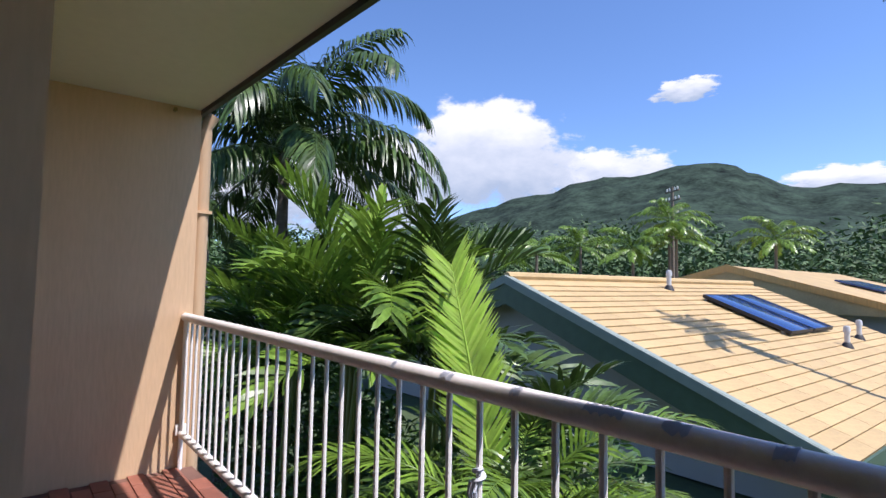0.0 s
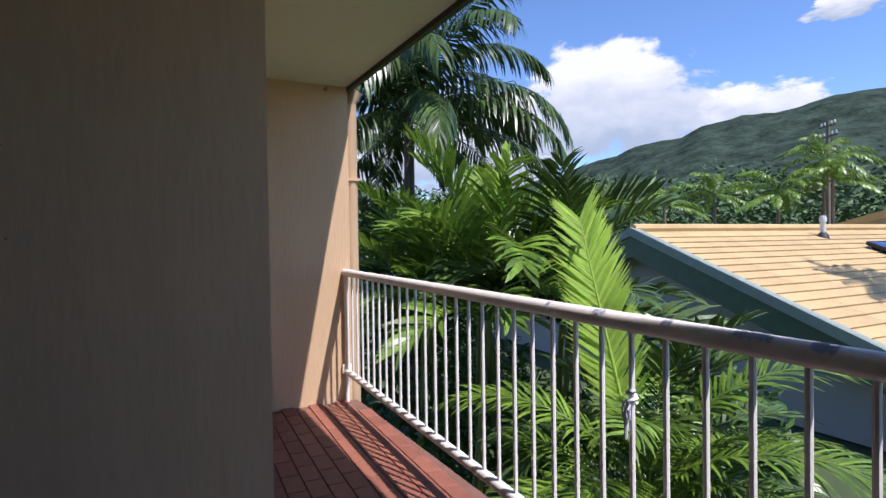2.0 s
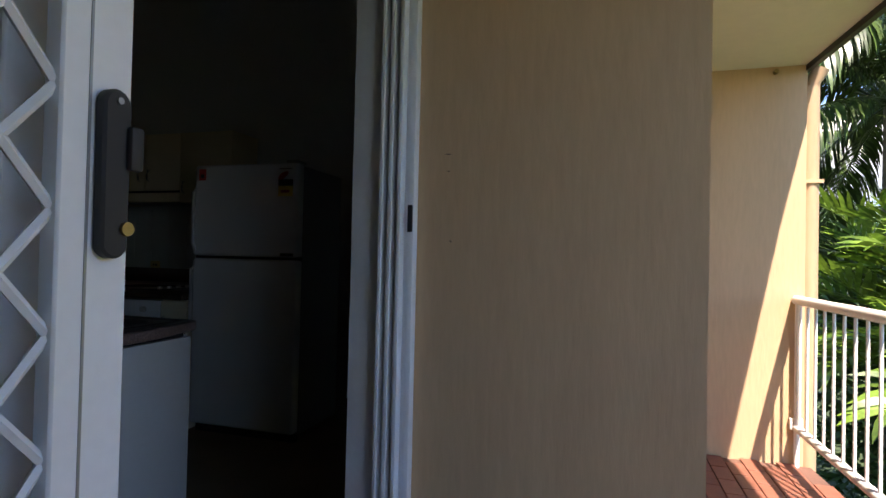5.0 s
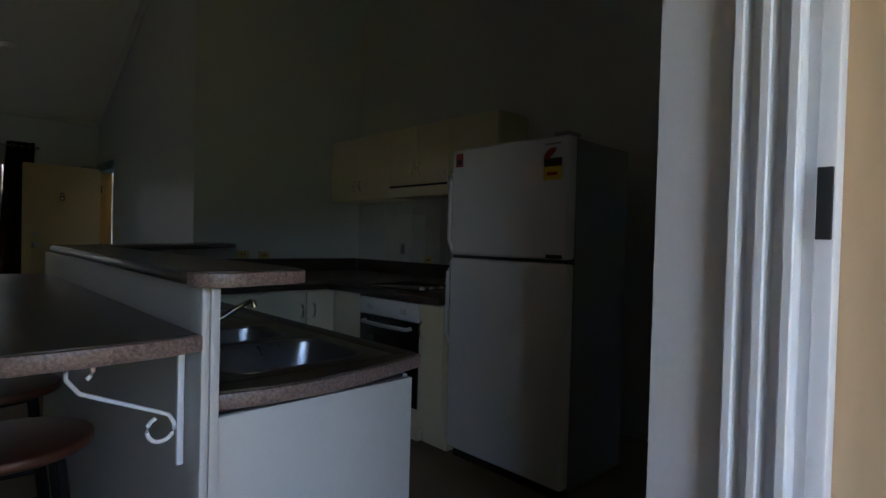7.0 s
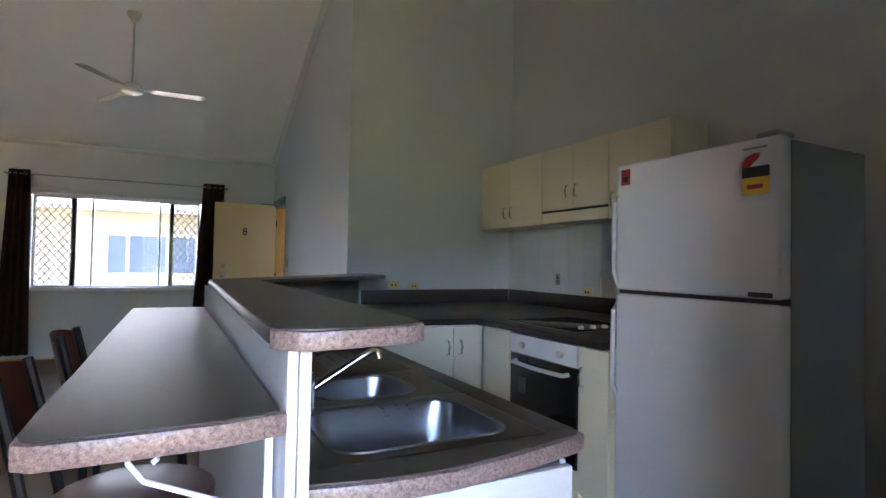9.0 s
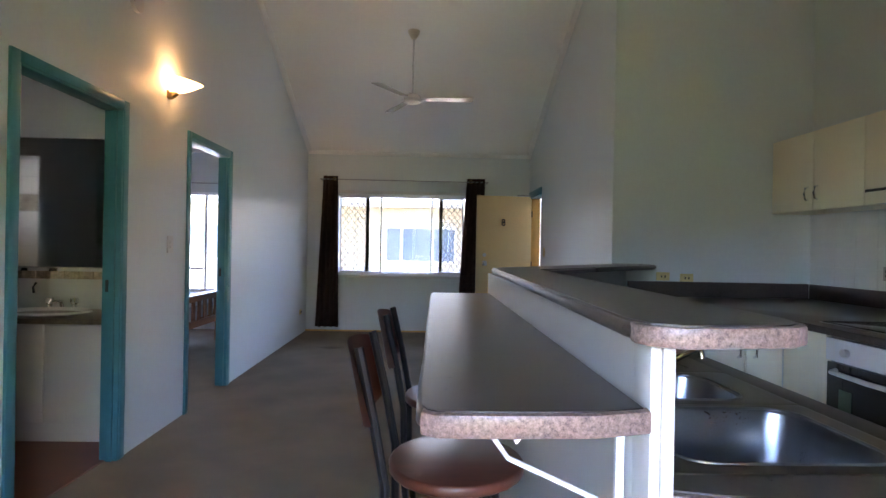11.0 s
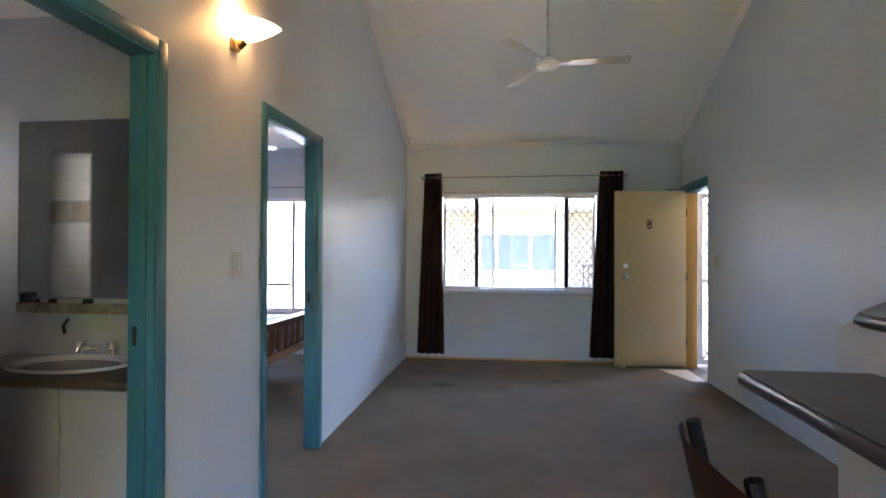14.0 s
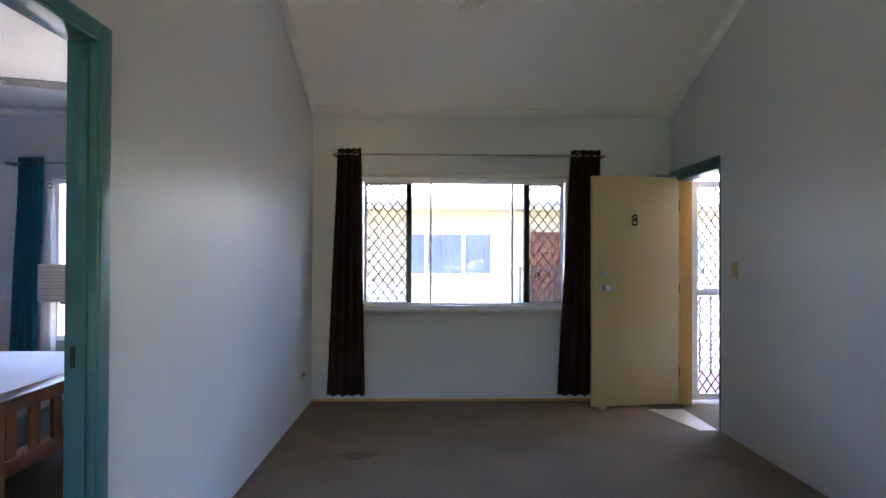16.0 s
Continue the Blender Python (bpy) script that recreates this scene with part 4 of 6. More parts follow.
# corner and hob bench
t = thing("corner_bench", 4.4, -4.5, 0.865, "dark brown laminate corner bench with upstand", "benchtop")
CB = [(4.995, -3.625), (3.42, -3.625), (3.40, -3.80), (2.79, -4.54), (2.79, -5.0), (3.45, -4.93), (3.80, -4.98), (3.84, -5.20), (3.835, -6.12), (4.995, -6.12)]
part("surface", prism(CB, 0.865, 0.905, 0.006), M_TOP, t, "dark brown laminate surface")
part("upstand", box(4.965, -6.12, 0.905, 4.997, -3.66, 1.03, 0.004), M_TOP, t)
part("upstand", box(3.45, -3.66, 0.905, 4.965, -3.625, 1.03, 0.004), M_TOP, t)
t = thing("corner_cabinet", 3.5, -4.3, 0, "cream laminate corner cabinet with two doors", "cabinet")
part("body", prism([(2.80, -4.93), (3.86, -4.93), (3.86, -3.64), (3.42, -3.64), (3.41, -3.80), (2.80, -4.54)], 0.1, 0.86), M_CREAMLAM, t)
part("kickboard", prism([(2.82, -4.88), (3.86, -4.88), (3.86, -3.66), (3.43, -3.66), (3.42, -3.81), (2.82, -4.53)], 0.0, 0.1), M_DARK, t)
for x0, x1, hx in ((2.92, 3.645, 3.605), (3.655, 3.87, 3.70)):
    d = part("door", box(x0, -4.953, 0.12, x1, -4.933, 0.845, 0.002), M_CREAMLAM, t)
    handle(hx, -4.955, 0.72, (0, -1), t)
t = thing("wall_oven", 3.9, -5.6, 0.1, "white and black built-in electric oven under the hob", "oven")
part("body", box(3.90, -5.905, 0.12, 4.45, -5.29, 0.86), M_GREY, t)
part("control_panel", box(3.868, -5.905, 0.735, 3.90, -5.29, 0.85, 0.004), M_FRIDGE, t, "white control panel")
for y in (-5.78, -5.43):
    part("knob", tube([(3.868, y, 0.79), (3.845, y, 0.79)], 0.02, 14), M_WHITE, t)
part("oven_door", box(3.872, -5.9, 0.20, 3.90, -5.295, 0.728, 0.004), M_BLACK, t, "black glass oven door")
part("door_handle", tube([(3.87, -5.84, 0.69), (3.835, -5.83, 0.685), (3.832, -5.6, 0.68), (3.835, -5.37, 0.685), (3.87, -5.36, 0.69)], 0.012, 10), M_WHITE, t, "white bar handle")
part("energy_sticker", box(3.8695, -5.46, 0.50, 3.8715, -5.38, 0.60), M_FASCIA, t, "dark green sticker on the glass")
part("plinth", box(3.89, -5.9, 0.0, 3.93, -5.295, 0.19), M_CREAMLAM, t)
t = thing("narrow_cabinet", 3.9, -6.05, 0, "cream laminate narrow cabinet beside the fridge", "cabinet")
part("body", box(3.89, -6.13, 0.08, 4.45, -5.915, 0.86), M_CREAMLAM, t)
part("door", box(3.87, -6.128, 0.1, 3.888, -5.917, 0.85, 0.002), M_CREAMLAM, t)
handle(3.869, -5.95, 0.70, (-1, 0), t)
part("kickboard", box(3.92, -6.13, 0.0, 4.4, -5.915, 0.08), M_CREAMLAM, t)
t = thing("filler_cabinet", 3.95, -5.1, 0, "cream laminate corner filler beside the oven", "cabinet")
part("body", box(3.875, -5.285, 0.0, 4.45, -4.955, 0.86, 0.002), M_CREAMLAM, t)

t = thing("cooktop", 4.25, -5.4, 0.905, "black ceramic electric cooktop with white knobs", "cooktop")
part("glass", box(3.96, -5.78, 0.906, 4.48, -5.14, 0.913, 0.002), M_BLACK, t)
part("trim", box(3.95, -5.79, 0.905, 4.49, -5.13, 0.909, 0.001), M_STEEL, t)
for k in range(4):
    part("knob", lathe([(0, 0.912), (0.018, 0.912), (0.016, 0.93), (0, 0.932)], 4.06 + 0.09 * k, -5.72, 14), M_WHITE, t)

# overhead cupboards and range hood
OX = 4.66
def overhead(y0, y1, z0, doors, label):
    t = thing("overhead_cabinet", 4.83, (y0 + y1) / 2, z0, label, "wall cabinet", "overhead cupboards")
    part("body", box(OX + 0.018, y0 + 0.001, z0, 4.998, y1 - 0.001, 2.2, 0.001, seg=1), M_CREAMLAM, t)
    w = (y1 - y0) / doors
    for k in range(doors):
        a = y0 + k * w
        d = part("door", box(OX, a + 0.003, z0 + 0.002, OX + 0.017, a + w - 0.003, 2.198, 0.002), M_CREAMLAM, t)
        hy = a + (w - 0.05 if k == 0 else 0.05)
        handle(OX - 0.001, hy, z0 + 0.13, (-1, 0), t)
    return t


overhead(-4.566, -3.625, 1.605, 2, "cream laminate overhead cupboard with two doors")
overhead(-5.31, -4.566, 1.71, 2, "cream laminate overhead cupboard over the range hood")
overhead(-5.83, -5.31, 1.605, 1, "cream laminate overhead cupboard beside the fridge")
t = thing("range_hood", 4.83, -4.9, 1.62, "cream slide-out range hood under the cupboards", "range hood")
part("front", box(OX, -5.307, 1.61, OX + 0.02, -4.569, 1.69, 0.003), M_CREAMLAM, t)
part("slot", box(OX + 0.004, -5.307, 1.69, OX + 0.03, -4.569, 1.709), M_DARK, t)
part("underside", box(OX + 0.02, -5.30, 1.615, 4.99, -4.575, 1.69), M_GREY, t)
t = thing("splashback", 4.99, -4.9, 1.03, "white tiled splashback behind the bench", "splashback", kind="structure")
for r in range(4):
    for c in range(12):
        y = -6.1 + c * 0.2
        part("tile", box(4.992, y + 0.001, 1.032 + r * 0.148, 4.999, y + 0.199, 1.178 + r * 0.148, 0.001, seg=1), M_WALL, t)

# fridge
FX, FY0, FY1 = 3.87, -6.95, -6.165
t = thing("fridge", 4.2, -6.58, 0, "white two-door top-freezer fridge with energy labels", "fridge")
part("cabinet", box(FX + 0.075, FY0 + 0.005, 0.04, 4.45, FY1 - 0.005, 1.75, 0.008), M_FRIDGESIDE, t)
part("freezer_door", box(FX, FY0, 1.165, FX + 0.072, FY1, 1.762, 0.02, seg=4), M_FRIDGE, t)
part("fridge_door", box(FX, FY0, 0.06, FX + 0.072, FY1, 1.148, 0.02, seg=4), M_FRIDGE, t)
part("door_seal", box(FX + 0.02, FY0 + 0.01, 1.146, FX + 0.075, FY1 - 0.01, 1.168), M_DARK, t, "dark gap between the doors")
part("kick_grille", box(FX + 0.05, FY0 + 0.02, 0.0, FX + 0.1, FY1 - 0.02, 0.055), M_DARK, t)
part("top_hinge", box(FX + 0.01, FY0 + 0.02, 1.762, FX + 0.12, FY0 + 0.10, 1.78, 0.004), M_GREY, t)
part("logo_bar", box(FX - 0.002, FY0 + 0.05, 1.720, FX + 0.002, FY0 + 0.14, 1.728), M_GREY, t, "small grey maker's bar")
part("badge", box(FX - 0.003, FY0 + 0.03, 1.172, FX + 0.002, FY0 + 0.12, 1.190, 0.001), M_DARK, t, "dark badge")
part("freezer_handle", tube([(FX + 0.01, FY1 - 0.012, 1.62), (FX - 0.028, FY1 - 0.02, 1.58), (FX - 0.03, FY1 - 0.02, 1.25), (FX + 0.01, FY1 - 0.012, 1.19)], 0.012, 8), M_FRIDGE, t)
part("fridge_handle", tube([(FX + 0.01, FY1 - 0.012, 1.12), (FX - 0.028, FY1 - 0.02, 1.07), (FX - 0.03, FY1 - 0.02, 0.72), (FX + 0.01, FY1 - 0.012, 0.66)], 0.012, 8), M_FRIDGE, t)
part("energy_label", box(FX - 0.002, FY0 + 0.042, 1.55, FX + 0.001, FY0 + 0.145, 1.615), M_YELLOW, t, "yellow energy label")
part("energy_label", box(FX - 0.002, FY0 + 0.042, 1.615, FX + 0.001, FY0 + 0.145, 1.655), M_DARK, t, "black band of the energy label")
part("label_bar", box(FX - 0.003, FY0 + 0.065, 1.572, FX - 0.001, FY0 + 0.125, 1.588), M_RED, t)
bm = prism([(FY0 + 0.145 - u, v) for u, v in [(0.0, 1.655), (0.0, 1.672)] + [(0.055 - 0.055 * math.cos(radians(a)), 1.655 + 0.05 * math.sin(radians(a))) for a in range(15, 106, 15)] + [(0.064, 1.685), (0.03, 1.655)]], FX - 0.003, FX - 0.001, axis="x")
part("star_arc", bm, M_RED, t, "red arc of the energy label")
part("corner_label", box(FX - 0.002, FY1 - 0.09, 1.66, FX + 0.001, FY1 - 0.035, 1.735), M_RED, t, "small red and yellow label")
part("corner_label_mark", box(FX - 0.003, FY1 - 0.078, 1.675, FX - 0.001, FY1 - 0.048, 1.70), M_DARK, t)


# ---- bar stools ----
def stool(x, y, turn, label):
    t = thing("bar_stool", x, y, 0, label, "bar stool", "stools at the breakfast bar")
    def turned(bm):
        bmesh.ops.transform(bm, matrix=pose(x, y, 0, 0, 0, turn), verts=bm.verts)
        return bm
    # the sitter faces +x; the back stands at -x
    seat = [(0.21 * math.cos(radians(a)) * (1.0 if math.cos(radians(a)) > 0 else 0.93), 0.205 * math.sin(radians(a))) for a in range(0, 360, 15)]
    part("seat", turned(prism(seat, 0.612, 0.645, 0.010, seg=3)), M_WOOD, t, "glossy red-brown wooden seat")
    for sy in (-1, 1):
        part("back_post", turned(tube([(-0.15, sy * 0.155, 0.0), (-0.185, sy * 0.155, 0.35), (-0.19, sy * 0.155, 0.62), (-0.225, sy * 0.15, 0.80), (-0.27, sy * 0.14, 0.995)], 0.014, 8)), M_BLACKMETAL, t, "black metal post")
        part("leg", turned(tube([(0.11, sy * 0.12, 0.615), (0.17, sy * 0.16, 0.0)], 0.013, 8)), M_BLACKMETAL, t)
        part("side_rail", turned(tube([(-0.17, sy * 0.155, 0.22), (0.155, sy * 0.148, 0.22)], 0.010, 8)), M_BLACKMETAL, t)
    part("footrest", turned(tube([(0.15, -0.145, 0.26), (0.15, 0.145, 0.26)], 0.011, 8)), M_BLACKMETAL, t)
    part("seat_ring", turned(tube([(0.15 * math.cos(a), 0.15 * math.sin(a), 0.60) for a in [2 * math.pi * k / 16 for k in range(17)]], 0.010, 6)), M_BLACKMETAL, t)
    bm = bmesh.new()
    rows = []
    for k in range(11):
        u = -0.19 + 0.38 * k / 10
        q = (abs(u) / 0.19) ** 2
        bow = -0.045 * (1 - q)
        rows.append([bm.verts.new((-0.225 - 0.05 * f + bow, u, 0.755 + 0.04 * q + (0.245 - 0.065 * q) * f)) for f in (0, 0.35, 0.7, 1.0)])
    for a, b in zip(rows, rows[1:]):
        for k in range(3):
            bm.faces.new((a[k], b[k], b[k + 1], a[k + 1]))
    bmesh.ops.solidify(bm, geom=list(bm.faces), thickness=0.016)
    bmesh.ops.recalc_face_normals(bm, faces=bm.faces)
    part("backrest", turned(bm), M_WOOD, t, "curved red-brown wooden backrest")
    return t


stool(1.88, -6.40, -2, "black metal bar stool with red-brown wooden seat, nearer the balcony")
stool(1.90, -5.69, -2, "black metal bar stool with red-brown wooden seat, nearer the window")

# ---- bathroom ----
solid("bathroom_floor", box(-1.88, -6.3, 0.0, -0.06, -4.12, 0.006), M_BATHTILE, "red-brown bathroom floor", "floor", "structure")
t = thing("vanity", -0.7, -4.4, 0, "white bathroom vanity with olive laminate top", "vanity")
part("body", box(-1.25, -4.60, 0.13, -0.14, -4.14, 0.755), M_WHITE, t)
part("kickboard", box(-1.25, -4.57, 0.0, -0.14, -4.2, 0.13), M_WHITE, t)
for x0, x1 in ((-0.985, -0.585), (-0.575, -0.15)):
    part("door", box(x0, -4.62, 0.14, x1, -4.602, 0.745, 0.003), M_WHITE, t)
for k in range(4):
    part("drawer", box(-1.24, -4.62, 0.14 + k * 0.152, -0.995, -4.602, 0.285 + k * 0.152, 0.003), M_WHITE, t)
part("benchtop", box(-1.27, -4.645, 0.755, -0.125, -4.135, 0.79, 0.006), M_VANTOP, t, "olive brown laminate top")
bm = bmesh.new()
prof = [(0.21, 0.792), (0.235, 0.80), (0.225, 0.812), (0.20, 0.80), (0.16, 0.75), (0.08, 0.715), (0.0, 0.71)]
rings = [[bm.verts.new((-0.72 + r * 1.22 * math.cos(2 * math.pi * k / 28), -4.40 + r * 0.82 * math.sin(2 * math.pi * k / 28), z)) for k in range(28)] for r, z in prof[:-1]]
for a, b in zip(rings, rings[1:]):
    for k in range(28):
        bm.faces.new((a[k], a[(k + 1) % 28], b[(k + 1) % 28], b[k]))
bm.faces.new(rings[-1])
bmesh.ops.recalc_face_normals(bm, faces=bm.faces)
part("basin", bm, M_CERAMIC, t, "white oval ceramic basin")
t2 = thing("basin_tap", -0.745, -4.20, 0.79, "chrome basin taps with round handles", "tap")
part("spout", tube([(-0.745, -4.2, 0.79), (-0.745, -4.22, 0.85), (-0.745, -4.32, 0.86), (-0.745, -4.33, 0.84)], 0.013, 10), M_CHROME, t2)
for x in (-0.83, -0.66):
    part("tap_handle", lathe([(0, 0.79), (0.016, 0.79), (0.014, 0.83), (0.026, 0.84), (0.026, 0.875), (0, 0.88)], x, -4.21, 12), M_CHROME, t2)
t = thing("bathroom_mirror", -0.8, -4.13, 1.08, "large frameless bathroom mirror above a tile band", "mirror")
part("glass", box(-1.26, -4.138, 1.085, -0.30, -4.128, 1.995), M_MIRROR, t)
part("edge_trim", frame_bars(-1.265, 1.08, -0.295, 2.0, -4.14, -4.126, 0.006), M_GREY, t)
t = thing("tile_band", -0.8, -4.13, 1.0, "band of patterned tiles under the mirror", "tiles", kind="structure")
for k in range(11):
    part("tile", box(-1.28 + k * 0.1, -4.132, 1.0, -1.185 + k * 0.1, -4.122, 1.055, 0.001, seg=1), M_TILEBAND, t)
t = thing("toiletries", -1.2, -4.3, 1.07, "small dark things on the mirror ledge", "toiletries")
for x, r, h in ((-1.2, 0.03, 0.05), (-1.14, 0.015, 0.02), (-1.05, 0.02, 0.02), (-0.85, 0.025, 0.02)):
    part("item", lathe([(0, 1.056), (r, 1.056), (r * 0.9, 1.056 + h), (0, 1.056 + h * 1.1)], x, -4.15, 10), M_DARK, t)
t = thing("wall_hook", -0.95, -4.13, 0.93, "small dark wall hook by the basin", "hook")
part("hook", tube([(-0.98, -4.13, 0.97), (-0.98, -4.16, 0.94), (-0.98, -4.15, 0.9)], 0.008, 6), M_DARK, t)

t = thing("window_3", -1.94, -4.5, 1.2, "frosted bathroom window", "window", kind="structure")
part("window_frame", frame_bars(-4.72, 1.35, -4.25, 2.05, -1.98, -1.9, 0.04, axis="x"), M_ALU, t)
p = part("pane", box(-1.945, -4.69, 1.38, -1.94, -4.28, 2.02), M_FROST, t)

t = thing("wall_shower", -1.7, -5.04, 0, "white tiled shower nib wall with a dark tile band", "wall", kind="structure")
part("nib", box(-1.88, -5.08, 0.006, -1.58, -5.0, 2.0), M_WALL, t)
for r in range(13):
    z = 0.02 + r * 0.15
    part("tile", box(-1.878, -4.999, z, -1.73, -4.992, z + 0.148, 0.001, seg=1), M_CERAMIC if r != 10 else M_TILEBAND, t)
    part("tile", box(-1.728, -4.999, z, -1.581, -4.992, z + 0.148, 0.001, seg=1), M_CERAMIC if r != 10 else M_TILEBAND, t)

# ---- bedroom ----
t = thing("bed", -2.0, -1.5, 0, "orange-brown wooden slatted bed with a bare white mattress", "bed")
BY0, BY1 = -2.40, -0.85
for y in (BY0, BY1):
    part("post", box(-0.99, y - 0.045, 0, -0.91, y + 0.045, 0.64, 0.006), M_BEDWOOD, t)
part("foot_top_rail", prism([(BY0 - 0.10, 0.64), (BY1 + 0.10, 0.64), (BY1 + 0.10, 0.662), (BY0 - 0.10, 0.662)], -1.01, -0.89, 0.004, axis="x"), M_BEDWOOD, t)
part("foot_low_rail", box(-0.97, BY0 + 0.045, 0.27, -0.93, BY1 - 0.045, 0.35, 0.004), M_BEDWOOD, t)
part("foot_high_rail", box(-0.97, BY0 + 0.045, 0.575, -0.93, BY1 - 0.045, 0.64, 0.004), M_BEDWOOD, t)
for k in range(9):
    y = BY0 + 0.12 + k * 0.162
    part("slat", box(-0.96, y - 0.035, 0.35, -0.94, y + 0.035, 0.575, 0.003, seg=1), M_BEDWOOD, t)
for y in (BY0 + 0.02, BY1 - 0.05):
    part("side_rail", box(-3.05, y, 0.27, -0.99, y + 0.03, 0.41, 0.004), M_BEDWOOD, t)
part("headboard", box(-3.12, BY0, 0, -3.06, BY1, 0.95, 0.006), M_BEDWOOD, t)
t = thing("mattress", -2.0, -1.62, 0.38, "bare white mattress on the wooden bed", "mattress")
part("mattress_side", box(-3.05, BY0 + 0.055, 0.345, -1.0, BY1 - 0.055, 0.52, 0.03, seg=3), M_BEDBASE, t)
part("sheet", box(-3.05, BY0 + 0.045, 0.50, -0.995, BY1 - 0.045, 0.625, 0.03, seg=3), M_SHEET, t, "white mattress cover")


# scuffs on the rendered side wall
M_SCUFF = mat("dark_scuff", (0.22, 0.15, 0.10), 0.9, var=0.3, scale=40)
for y0, y1, z0, z1 in ((-8.328, -8.308, 1.493, 1.497), (-8.324, -8.316, 1.442, 1.446), (-8.334, -8.327, 1.232, 1.238)):
    pts = [((y0 + y1) / 2 + (y1 - y0) / 2 * math.cos(a) * (1 + 0.2 * math.sin(3 * a)), (z0 + z1) / 2 + (z1 - z0) / 2 * math.sin(a)) for a in [2 * math.pi * k / 14 for k in range(14)]]
    solid("wall_scuff", prism(pts, 2.4685, 2.4705, axis="x"), M_SCUFF, "small dark scuff on the cream rendered wall", "stain", "structure")


# ---- sliding door ----
t = thing("sliding_door_frame", 1.3, -8.08, 0, "white aluminium sliding door frame with ribbed tracks", "door frame", kind="structure")
part("reveal_lining", box(2.452, -8.11, -0.02, 2.469, -8.014, 2.14, 0.003), M_ALU, t)
for y in (-8.13, -8.159, -8.188):
    part("track_rib", box(2.405, y - 0.006, 0.0, 2.46, y + 0.006, 2.12, 0.002, seg=1), M_ALU, t)
part("jamb_back", box(2.44, -8.225, -0.02, 2.469, -8.113, 2.14), M_ALU, t)
part("jamb_edge", box(2.43, -8.226, -0.02, 2.468, -8.207, 2.14, 0.003), M_ALU, t)
part("head", box(0.19, -8.235, 2.09, 2.44, -8.02, 2.138, 0.003), M_ALU, t)
for y in (-8.09, -8.14, -8.19):
    part("head_rib", box(0.22, y - 0.006, 2.05, 2.40, y + 0.006, 2.09, 0.002, seg=1), M_ALU, t)
part("sill_track", box(0.19, -8.245, -0.03, 2.45, -8.001, 0.012, 0.003), M_ALU, t)
part("jamb_far", box(0.185, -8.235, -0.02, 0.22, -8.02, 2.09, 0.003), M_ALU, t)
part("strike_plate", box(2.424, -8.224, 1.26, 2.43, -8.209, 1.34, 0.001), M_DARK, t, "dark metal strike")
t = thing("sliding_screen", 0.8, -8.22, 0, "white framed diamond mesh sliding screen, pushed open", "screen door")
part("frame", frame_bars(0.24, 0.02, 1.43, 2.05, -8.235, -8.21, 0.085), M_ALU, t)
part("stile_groove", box(1.375, -8.2362, 0.03, 1.378, -8.2345, 2.04), M_GREY, t)
part("mesh", grille(0.32, 0.1, 1.35, 1.97, -8.222, 0.105, 0.006, tall=1.22), M_ALU, t, "pale diamond mesh")
h = part("lock_plate", prism([(1.40 + 0.018 * math.cos(radians(a)), (1.345 if a <= 180 else 1.195) + 0.018 * math.sin(radians(a))) for a in range(0, 360, 20)], -8.25, -8.234, 0.003, axis="y", seg=1), M_DARK, t, "black lock plate")
part("lock_latch", box(1.41, -8.258, 1.275, 1.428, -8.248, 1.325, 0.004), M_DARK, h)
part("key_cylinder", tube([(1.412, -8.248, 1.21), (1.412, -8.254, 1.21)], 0.008, 12), M_BRASS, h, "worn brass key cylinder")
part("screw", tube([(1.40, -8.249, 1.35), (1.40, -8.252, 1.35)], 0.004, 8), M_GREY, h)
t = thing("sliding_glass_panel", 0.8, -8.145, 0, "white framed glass sliding panel, pushed open", "glass door")
part("frame", frame_bars(0.24, 0.02, 1.40, 2.05, -8.16, -8.13, 0.06), M_ALU, t)
p = part("pane", box(0.30, -8.148, 0.08, 1.34, -8.143, 1.99), M_GLASS, t)
p.visible_shadow = False

# ---- balcony ----
EDGE_NEAR, EDGE_FAR = (-1.8, -10.24), (4.69, -9.97)


def edge_y(x):
    return EDGE_NEAR[1] + (EDGE_FAR[1] - EDGE_NEAR[1]) * (x - EDGE_NEAR[0]) / (EDGE_FAR[0] - EDGE_NEAR[0])


slab = solid("balcony_floor", prism([(-1.8, -8.24), (2.47, -8.24), (2.47, -9.03), (4.69, -9.03), (4.69, edge_y(4.69) - 0.03), (-1.8, edge_y(-1.8) - 0.03)][::-1], -0.22, -0.034), M_GROUT, "concrete balcony slab with terracotta tiles", "floor", "structure")
ORIGIN[slab.name] = Vector((0, 0, 0))
def soffit_y(x):
    return -9.965 - 0.05 * (4.69 - x)


solid("balcony_ceiling", prism([(-1.8, -8.24), (2.47, -8.24), (2.47, -9.03), (4.9, -9.03), (4.9, soffit_y(4.9)), (-1.8, soffit_y(-1.8))][::-1], 2.42, 2.48), M_SOFFIT, "flat cream balcony soffit", "ceiling", "structure")
t = thing("gutter", 1.5, -10.2, 2.36, "dark brown gutter along the balcony soffit edge", "gutter", kind="structure")
part("fascia", prism([(-1.8, soffit_y(-1.8) + 0.012), (4.95, soffit_y(4.95) + 0.012), (4.95, soffit_y(4.95) - 0.02), (-1.8, soffit_y(-1.8) - 0.02)], 2.385, 2.62), M_ALUDARK, t)
part("trough", prism([(-1.8, soffit_y(-1.8) - 0.022), (4.95, soffit_y(4.95) - 0.022), (4.95, soffit_y(4.95) - 0.045), (-1.8, soffit_y(-1.8) - 0.045)], 2.41, 2.50, 0.008), M_ALUDARK, t)
t = thing("downpipe", 4.79, -10.02, -2.9, "cream painted round downpipe beside the end wall", "downpipe")
